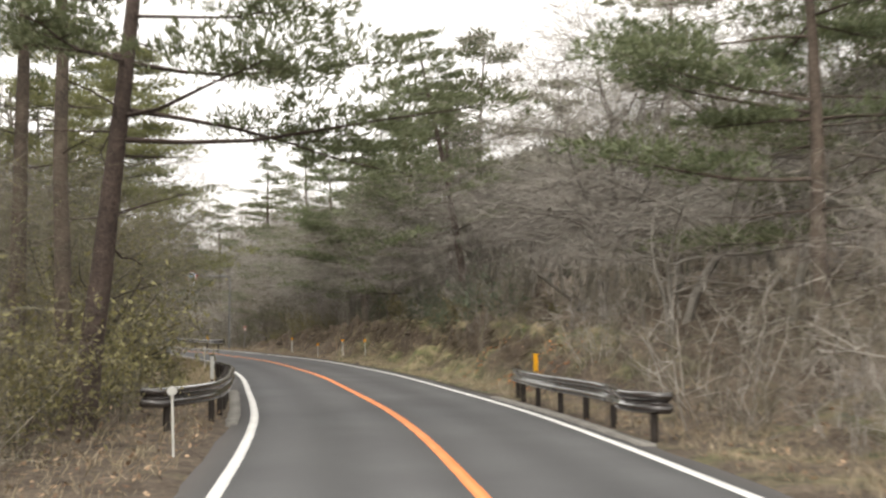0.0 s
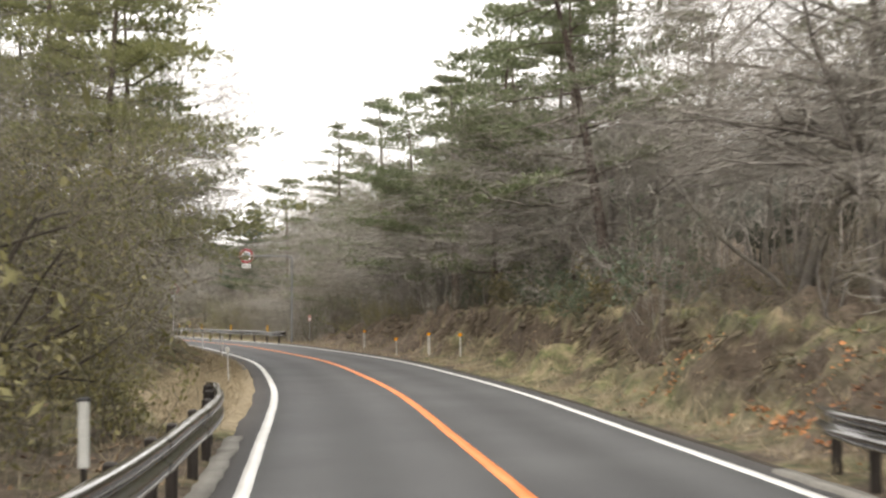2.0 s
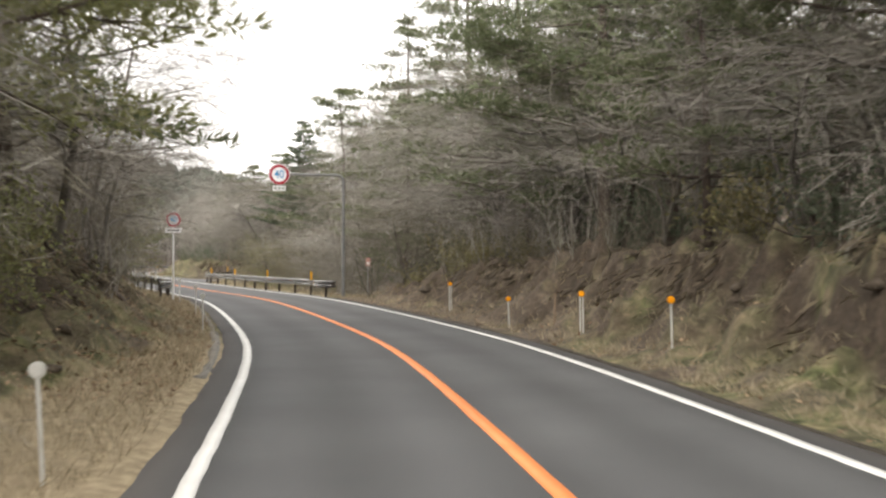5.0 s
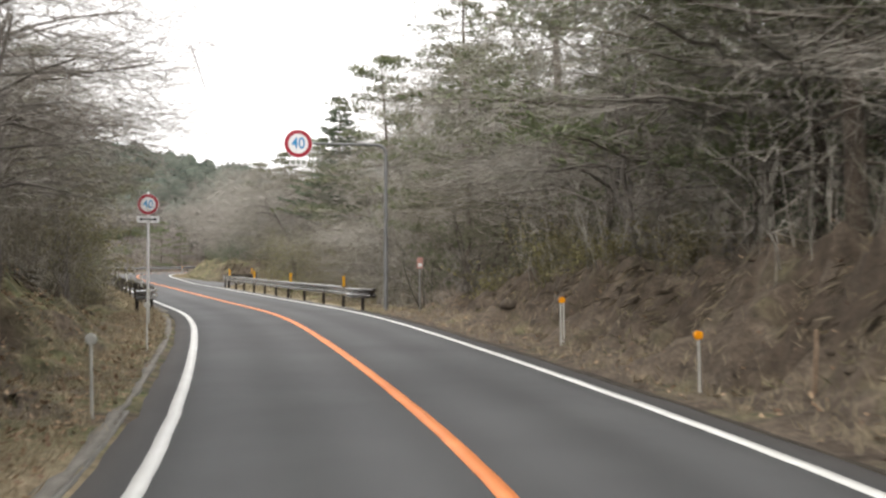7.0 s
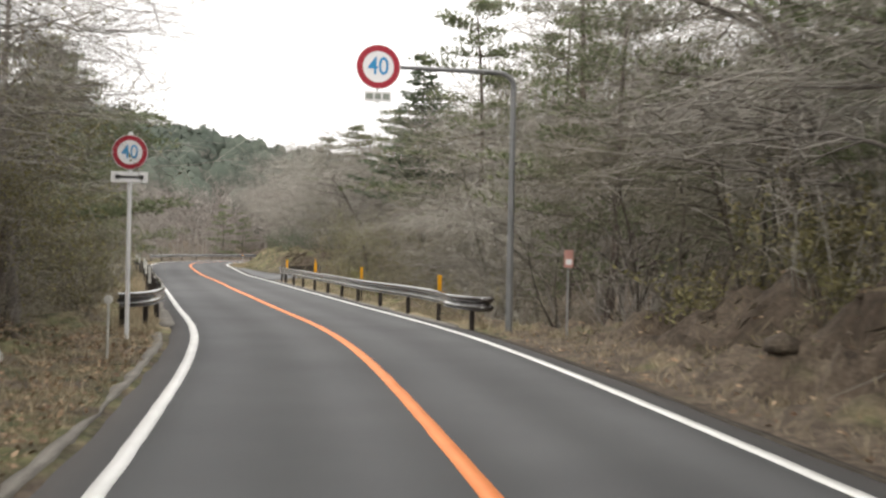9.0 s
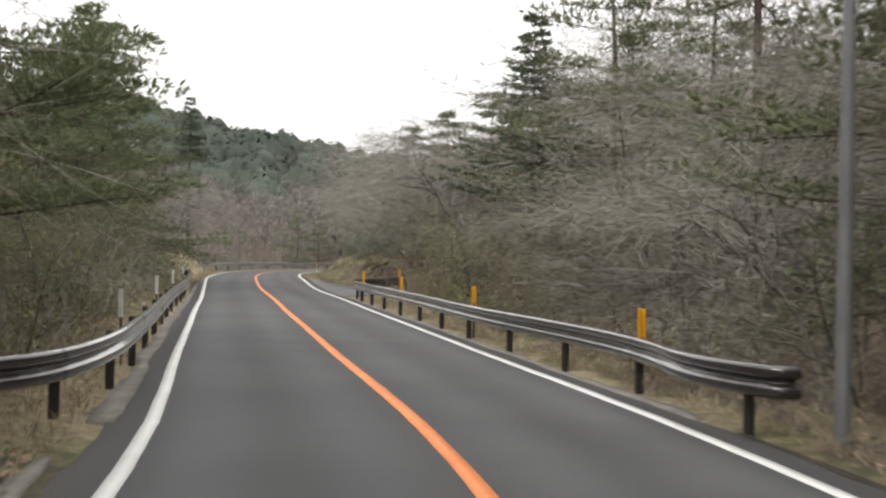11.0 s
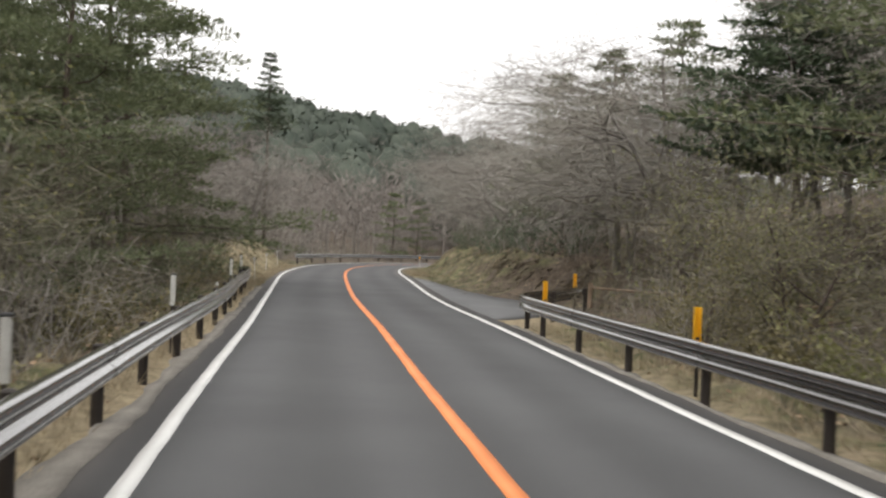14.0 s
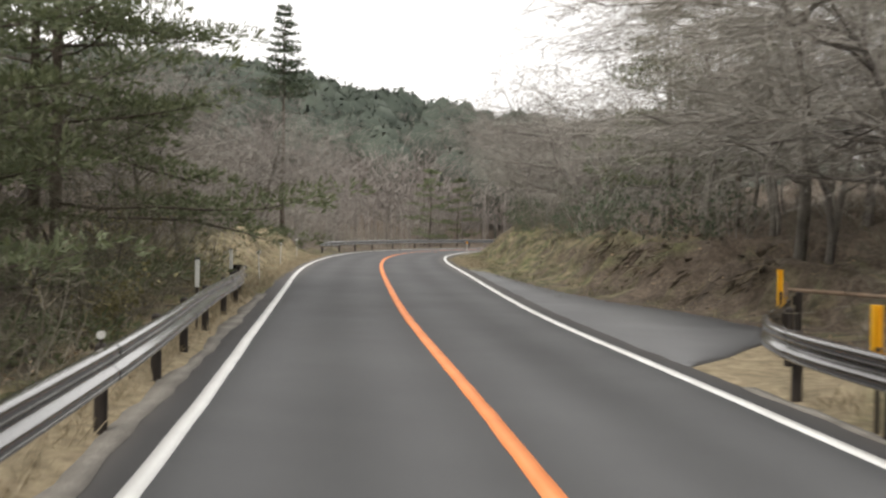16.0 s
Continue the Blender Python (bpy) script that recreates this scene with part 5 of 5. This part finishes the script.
# s range, side, d range, spacing, kinds and their weights, usual scale
WOODS = [
    ((-12, 12), 1, (8.5, 15), 4.4, dict(bare=3, brown=3, green=1), 0.9),
    ((12, 36), 1, (7.4, 16), 3.8, dict(bare=5, brown=4), 0.9),
    ((36, 62), 1, (7.8, 16), 3.8, dict(bare=7, brown=3), 1.05),
    ((62, 82), 1, (7.8, 16), 3.6, dict(bare=5, dark=2, brown=2), 1.05),
    ((82, 97), 1, (6.6, 15), 3.0, dict(dark=6, bare=2, brown=3), 1.0),
    ((97, 116), 1, (6.6, 12), 3.0, dict(dark=4, green=3), 0.6),
    ((105, 121), 1, (17, 27), 2.8, dict(level=8, brown=2), 1.1),
    ((122, 137), 1, (8.8, 24), 2.8, dict(level=8, brown=2), 0.98),
    ((137, 160), 1, (9.0, 18), 3.0, dict(level=5, bare=3, brown=1), 0.68),
    ((160, 182), 1, (8.4, 16), 3.4, dict(bare=9, brown=1), 1.0),
    ((-8, 18), -1, (7.0, 15), 3.6, dict(dark=4, green=2), 0.85),
    ((18, 38), -1, (7.0, 14), 3.0, dict(brown=3, dark=2, green=2), 0.85),
    ((38, 58), -1, (7.0, 15), 3.2, dict(bare=4, brown=4, green=1), 0.85),
    ((58, 84), -1, (6.2, 15), 3.0, dict(bare=9, brown=3), 1.1),
    ((84, 112), -1, (6.0, 14), 3.1, dict(dark=5, brown=3, green=3), 0.75),
    ((112, 136), -1, (6.2, 14), 3.3, dict(dark=4, brown=3, green=1), 0.7),
    ((136, 205), -1, (9.0, 18), 3.4, dict(bare=7, brown=2), 0.85),
    # taller trees further back, which close the canopy
    ((16, 84), 1, (17.5, 28), 5.3, dict(bare=5, pine=1), 1.2),
    ((84, 140), 1, (22, 38), 4.8, dict(bare=5, pine=1), 1.25),
    ((116, 140), 1, (25, 40), 4.6, dict(bare=1), 1.1),
    ((8, 84), -1, (16, 25), 6.4, dict(bare=6, pine=1), 1.0),
    ((84, 150), -1, (16, 26), 6.0, dict(bare=5, pine=1), 0.9),
]
for (s0, s1), side, (d0, d1), gap, kinds, size in WOODS:
    names, wts = list(kinds), np.array(list(kinds.values()), float)
    d = d0
    while d < d1:
        step = gap * (1 + 0.085 * (d - d0))
        s = s0 + rng.uniform(0, step)
        while s < s1:
            kind = names[rng.choice(len(names), p=wts / wts.sum())]
            x, y = at(s + rng.normal(0, 0.5), side * (d + rng.normal(0, 0.4)))
            front = d < d0 + 1.0 and d0 < 15
            if s > 112 or d > d0 + 3.6 or d0 > 15:
                kind = {"bare": "far_bare", "pine": "far_pine"}.get(kind, kind)
            if kind == "level":
                put("bare", rng.randint(4, 6), x, y, size * rng.uniform(0.8, 1.2), rng.uniform(0, 360), (rng.normal(0, 3), rng.normal(0, 3)))
                s += step * rng.uniform(0.75, 1.35)
                continue
            put(kind, rng.randint(0, 2 if kind == "green" else 30), x, y, size * rng.uniform(0.75, 1.2) * (0.72 if front else 1.0), rng.uniform(0, 360), (rng.normal(0, 3), rng.normal(0, 3)))
            s += step * rng.uniform(0.75, 1.35)
        d += step * 0.9

# shrubs along the edge of the wood
for (s0, s1), side, (d0, d1), gap, kinds in [
    ((10, 38), 1, (5.4, 8), 2.0, (0, 2, 2, 0)), ((36, 80), 1, (6.5, 9.0), 1.9, (0, 0, 2, 1, 4, 1)), ((60, 82), 1, (6.4, 7.6), 1.5, (0, 2, 0, 1)), ((83, 117), 1, (5.4, 9), 2.1, (0, 2, 1, 2, 0)),
    ((119, 136), 1, (9.6, 14), 1.9, (0, 2, 0, 0)), ((128, 190), 1, (7.6, 10), 2.4, (0, 2, 0, 4)), ((8, 18), -1, (5.8, 9), 1.6, (5, 0, 5, 5)), ((18, 31), -1, (5.0, 8.5), 1.7, (5, 1, 0, 5)), ((31, 46), -1, (6.6, 9), 1.7, (0, 2, 0, 1)), ((46, 58), -1, (6.4, 9), 1.7, (1, 0, 3)),
    ((58, 84), -1, (6.6, 9), 2.0, (0, 2)), ((84, 138), -1, (5.0, 9), 2.0, (1, 1, 0, 0, 2, 0)), ((138, 200), -1, (7.8, 10), 2.4, (0, 2, 2)),
]:
    d = d0
    while d < d1:
        s = s0 + rng.uniform(0, gap)
        while s < s1:
            x, y = at(s, side * (d + rng.normal(0, 0.35)))
            put("shrub", kinds[rng.randint(len(kinds))], x, y, rng.uniform(0.65, 1.2), rng.uniform(0, 360))
            s += gap * rng.uniform(0.7, 1.4)
        d += gap * 1.3
for lots in MODELS.values():
    for ob in lots:
        if ob not in USED:
            for c in list(ob.children):
                bpy.data.objects.remove(c)
            bpy.data.objects.remove(ob)


# far woods on the hills: small clumped trees in one mesh
def ball(rings=6, seg=8):
    la = np.linspace(-1.45, 1.45, rings)
    lo = np.arange(seg) * 2 * np.pi / seg
    v = np.stack([np.cos(la)[:, None] * np.cos(lo), np.cos(la)[:, None] * np.sin(lo), np.repeat(np.sin(la)[:, None], seg, 1)], -1).reshape(-1, 3)
    i, j = np.arange(rings - 1)[:, None] * seg, np.arange(seg)[None]
    return v, np.stack([i + j, i + (j + 1) % seg, i + seg + (j + 1) % seg, i + seg + j], -1).reshape(-1, 4)


BALL, BALL_FACES = ball()


def far_wood(name, label, mat, places, seed, conifer, solid=False):
    r = np.random.RandomState(seed)
    lots = []
    for x, y, z, h in places:
        k = 46 if solid else 150 if conifer else 58
        u = r.uniform(0, 1, k)
        a = r.uniform(0, 6.283, k)
        if conifer:
            rad = h * 0.28 * np.sqrt(np.clip(1.05 - u, 0, 1)) * r.uniform(0.4, 1, k)
            zz = h * (0.25 + 0.75 * u)
            d = np.stack([np.cos(a), np.sin(a), r.normal(0.15, 0.25, k)], -1)
            L, w = r.uniform(0.06, 0.13, k) * h * (1 if solid else 0.5), r.uniform(0.012, 0.026, k) * h * (1 if solid else 0.3)
        else:
            rad = h * 0.34 * r.uniform(0, 1, k) ** 0.5 * np.sin(np.pi * (0.15 + 0.8 * u))
            zz = h * (0.2 + 0.75 * u)
            d = np.stack([np.cos(a) * 0.6, np.sin(a) * 0.6, r.uniform(0.3, 1, k)], -1)
            L, w = r.uniform(0.08, 0.19, k) * h, r.uniform(0.0025, 0.006, k) * h
        if solid:
            q = BALL * (1 + r.uniform(-0.28, 0.28, len(BALL)))[:, None]
            q = q * (1 - 0.14 * q[:, 2:3] * np.array([1, 1, 0]))
            lots.append((q * np.array([0.30 * h, 0.30 * h, 0.33 * h]) + np.array([x, y, z + 0.60 * h]), BALL_FACES))
        p = np.stack([x + rad * np.cos(a), y + rad * np.sin(a), z + zz], -1)
        lots.append(blades(p, d, L, w, r))
        lots.append(tubes([(x, y, z - 0.5)], [(x, y, z + h * 0.8)], [h * 0.007], [h * 0.003], 4))
    v, f = joined(*lots)
    return tagged(new(name, mesh_from(name, v, f, mat, solid)), label, "woodland", kind="stuff")


def hill_places(n, x0, x1, y0, y1, seed, keep, h, clear=17):
    r = np.random.RandomState(seed)
    x, y = r.uniform(x0, x1, n), r.uniform(y0, y1, n)
    z, _ = land(x, y, False)
    s, d = along(x, y)
    ok = (np.abs(d) > clear) & keep(x, y, r) & ((s > -15) | (np.abs(d) > 30))
    return [(a, b, c, r.uniform(*h)) for a, b, c in zip(x[ok], y[ok], z[ok])]


share = lambda p: lambda x, y, r: r.uniform(size=len(x)) < p
far_wood("hill_conifers", "dark green pine forest covering the distant hill", FAR_GREEN, hill_places(1750, -400, -30, 225, 372, 8, share(0.8), (8, 12)), 61, True, True)
far_wood("hill_bare_wood", "grey leafless woodland on the far slope", FAR_BARE, hill_places(1300, -130, 10, 195, 262, 9, share(1), (7, 10)), 62, False)
far_wood("side_conifers", "pine forest on the slopes behind the road", FAR_GREEN, hill_places(900, -130, 70, -10, 200, 10, share(0.5), (10, 14), 36), 63, True, True)
far_wood("side_bare_wood", "grey leafless woodland on the slopes behind the road", FAR_BARE, hill_places(2600, -130, 70, -10, 215, 11, share(0.75), (8, 12), 24), 64, False)


# dry grass and fallen leaves along the verges
def verge_stuff():
    r = np.random.RandomState(12)
    n = 26000
    s, e = r.uniform(4, 165, n), 3.35 + np.abs(r.normal(0, 1.3, n))
    side = np.where(r.uniform(size=n) < 0.5, 1, -1)
    p = at(s, side * e)
    z, g = land(p[:, 0], p[:, 1])
    ok = (g > 0.1) & (r.uniform(size=n) < g * 1.5) & ~((side > 0) & (s > 115) & (s < 150) & (e < 6))
    p, z = p[ok], z[ok]
    k = 4
    P = np.repeat(np.concatenate([p, z[:, None] - 0.02], 1), k, 0) + r.normal(0, 0.05, (len(p) * k, 3)) * np.array([1, 1, 0])
    D = r.normal(0, 0.5, P.shape) * np.array([1, 1, 0]) + np.array([0, 0, 0.8])
    v, f = blades(P, D, r.uniform(0.08, 0.30, len(P)), r.uniform(0.003, 0.007, len(P)), r)
    tagged(new("dry_grass", mesh_from("dry_grass", v, f, DRY_GRASS)), "tufts of pale dry grass along the verges", "grass", kind="stuff")
    n = 17000
    s, e = r.uniform(24, 168, n), 4.2 + 4.6 * r.uniform(size=n)
    side = np.where(r.uniform(size=n) < 0.6, 1, -1)
    p = at(s, side * e)
    z, g = land(p[:, 0], p[:, 1])
    patch = bumps(p[:, 0], p[:, 1], 3.5, 17)
    ok = (patch > 0.55 - g * 1.6) & ~((side > 0) & (s > 81) & (s < 131) & (e < 8.5)) & ~((side < 0) & (s > 82) & (s < 131)) & ~((side < 0) & (s > 29) & (s < 49) & (e < 6.2))
    p, z = p[ok], z[ok]
    P = np.repeat(np.concatenate([p, z[:, None] - 0.02], 1), 4, 0) + r.normal(0, 0.06, (len(p) * 4, 3)) * np.array([1, 1, 0])
    D = r.normal(0, 0.8, P.shape) * np.array([1, 1, 0]) + np.array([0, 0, 0.5])
    v, f = blades(P, D, r.uniform(0.10, 0.34, len(P)), r.uniform(0.004, 0.011, len(P)), r)
    tagged(new("bank_grass", mesh_from("bank_grass", v, f, BANK_GRASS)), "matted olive and brown grass on the banks", "grass", kind="stuff")
    n = 34000
    s, e = r.uniform(2, 165, n), 3.3 + np.abs(r.normal(0, 2.6, n))
    side = np.where(r.uniform(size=n) < 0.5, 1, -1)
    p = at(s, side * e)
    z, g = land(p[:, 0], p[:, 1])
    ok = (r.uniform(size=n) < (1.05 - g * 1.2) * np.where(side > 0, 0.6, 1.0)) & ~((side > 0) & (s > 115) & (s < 150) & (e < 6))
    p, z = p[ok], z[ok]
    a, b = r.uniform(47, 83, 9000), -(3.4 + 3.6 * r.uniform(size=9000))
    q = at(a, b)
    p, z = np.concatenate([p, q]), np.concatenate([z, land(q[:, 0], q[:, 1])[0]])
    P = np.concatenate([p, z[:, None] + 0.015], 1)
    D = r.normal(0, 1, P.shape) * np.array([1, 1, 0.35])
    v, f = blades(P, D, r.uniform(0.05, 0.13, len(P)), r.uniform(0.015, 0.035, len(P)), r, 2.5)
    tagged(new("fallen_leaves", mesh_from("fallen_leaves", v, f, LITTER)), "brown fallen leaves strewn over the ground", "leaves", kind="stuff")
    # rust-coloured leaves caught on the start of the bank
    n = 1500
    s, e = np.where(r.uniform(size=n) < 0.8, r.normal(28.2, 1.1, n), r.normal(33.3, 0.35, n)), 4.0 + np.abs(r.normal(0.6, 0.6, n))
    p = at(s, e)
    z, g = land(p[:, 0], p[:, 1])
    keep = bumps(p[:, 0], p[:, 1], 0.9, 57) > 0.1
    P = np.concatenate([p, z[:, None] + 0.02], 1)[keep]
    v, f = blades(P, r.normal(0, 1, P.shape) * np.array([1, 1, 0.4]), r.uniform(0.05, 0.12, len(P)), r.uniform(0.02, 0.04, len(P)), r, 2.0)
    tagged(new("rust_leaves", mesh_from("rust_leaves", v, f, LITTER_RUST)), "patches of rust-coloured leaves on the grassy bank", "leaves", kind="stuff")


verge_stuff()


# ---- broken earth and stones on the banks ----
def bank_clods():
    r = np.random.RandomState(15)
    bm = bmesh.new()
    bmesh.ops.create_icosphere(bm, subdivisions=1, radius=1)
    base = np.array([v.co[:] for v in bm.verts])
    tri = np.array([[v.index for v in f.verts] for f in bm.faces])
    bm.free()
    lots = []
    for s0, s1, side, e0, e1, n in ((28, 80, 1, 4.6, 8.0, 130), (126, 134, 1, 6.6, 8.4, 50), (47, 79, -1, 4.8, 7.2, 70)):
        for _ in range(n):
            x, y = at(r.uniform(s0, s1), side * r.uniform(e0, e1))
            size = 0.05 + 0.11 * r.uniform() ** 2
            k = base * (1 + 0.55 * bumps(base[:, 0] * 1.5 + r.uniform(0, 9), base[:, 1] * 1.5 + base[:, 2], 1.6, r.randint(0, 99)))[:, None]
            k = k * np.array([size * r.uniform(0.8, 1.7), size * r.uniform(0.8, 1.4), size * r.uniform(0.5, 0.9)])
            t = r.uniform(0, 6.283)
            k = np.stack([k[:, 0] * math.cos(t) - k[:, 1] * math.sin(t), k[:, 0] * math.sin(t) + k[:, 1] * math.cos(t), k[:, 2]], -1)
            lots.append((k + np.array([x, y, ground_z(x, y) - size * 0.25]), tri))
    v, f = joined(*lots)
    tagged(new("bank_clods", mesh_from("bank_clods", v, f, EARTH)), "clods of dark earth and stones breaking out of the bank", "earth", kind="stuff")


def bank_roots():
    """Dark roots and dead grass that hang from the broken upper edge of the banks."""
    r = np.random.RandomState(19)
    P, D = [], []
    for side, table, s0, s1, n in ((1, RIGHT, 30, 79, 1500), (1, RIGHT, 126, 138, 500), (-1, LEFT, 47, 78, 900)):
        s = r.uniform(s0, s1, n)
        w, run = np.interp(s, table[:, 0], table[:, 1]), np.interp(s, table[:, 0], table[:, 2])
        p = at(s, 0)
        patch = bumps(p[:, 0], p[:, 1], 3.1, 23)
        e = w + run * (0.62 + 0.10 * patch + r.uniform(0, 0.3, n) * r.uniform(0, 1, n))
        ok = patch > -0.45
        p = at(s, side * e)[ok]
        q = at(s, side * (e - 1))[ok]
        z, _ = land(p[:, 0], p[:, 1])
        P.append(np.concatenate([p, z[:, None] + 0.03], 1))
        D.append(np.concatenate([q - p, np.full((len(p), 1), -0.75)], 1))
    P, D = np.repeat(np.concatenate(P), 2, 0), np.repeat(np.concatenate(D), 2, 0)
    P = P + r.normal(0, 0.07, P.shape) * np.array([1, 1, 0.3])
    v, f = blades(P, D + r.normal(0, 0.35, D.shape), r.uniform(0.16, 0.5, len(P)), r.uniform(0.008, 0.03, len(P)), r)
    tagged(new("bank_roots", mesh_from("bank_roots", v, f, ROOTS)), "dark roots and dead grass hanging from the broken bank edge", "roots", kind="stuff")


def fallen_branch(label, s0, d0, s1, d1, r0, lift, mat, seed):
    r = np.random.RandomState(seed)
    a, b = at(s0, d0), at(s1, d1)
    n = 9
    p = []
    for k in range(n + 1):
        x, y = a + (b - a) * k / n + r.normal(0, 0.06, 2)
        p.append(np.array([x, y, ground_z(x, y) + lift * (0.3 + 0.7 * k / n) + r.normal(0, 0.04)]))
    branch = tagged(new("fallen_branch"), label, "branch", "fallen branches")
    branch.matrix_world = pose(*p[0])
    part("limb", seg_mesh("limb", [(p[k], p[k + 1], r0 * (1 - 0.07 * k), r0 * (1 - 0.07 * (k + 1))) for k in range(n)], mat, 6), mat, branch)
    for k in range(7):
        q = p[r.randint(2, n)]
        d = (p[-1] - p[0]) / np.linalg.norm(p[-1] - p[0]) * 0.5 + r.normal(0, 0.5, 3) + np.array([0, 0, 0.3])
        segs = []
        for j in range(3):
            d = d + r.normal(0, 0.2, 3)
            e = q + d * 0.28
            segs.append((q, e, r0 * (0.4 - 0.1 * j), r0 * (0.3 - 0.1 * j)))
            q = e
        part("twig", seg_mesh("twig", segs, mat, 5), mat, branch)


bank_clods()
bank_roots()
fallen_branch("dark fallen branch leaning on the leafy bank", 60.5, -4.6, 66.0, -7.6, 0.07, 0.12, BARK_PINE, 3)
fallen_branch("dark fallen branch lying over the bank", 57.0, -6.6, 62.5, -5.6, 0.045, 0.25, BARK_PINE, 4)
fallen_branch("pale dead branch on the earthy bank", 71.5, 5.6, 69.8, 4.9, 0.025, 0.06, BARK_GREY, 5)
fallen_branch("pale dead branch below the trees", 14.0, 6.6, 11.2, 5.4, 0.03, 0.05, BARK_GREY, 6)
fallen_branch("leaning dead trunk on the earthy bank", 52.5, 7.4, 50.0, 6.0, 0.05, 0.35, BARK_PINE, 7)


# ---- the bar across the side road ----
def log_barrier():
    ob = tagged(new("log_barrier"), "reddish weathered log bar across the side road", "barrier")
    (x0, y0), (x1, y1) = at(124.6, 7.2), at(117.5, 11.5)
    bm = bmesh.new()
    rod(bm, 0.036, 0.042, (x0, y0, 0.64), (x1, y1, 0.56), 10)
    part("bar", bm, WOOD, ob, "round weathered log")
    for x, y in ((x0, y0), (x1, y1)):
        bm = bmesh.new()
        rod(bm, 0.07, 0.065, (x, y, ground_z(x, y) - 0.3), (x, y, 0.78), 10)
        part("post", bm, WOOD, ob)


log_barrier()
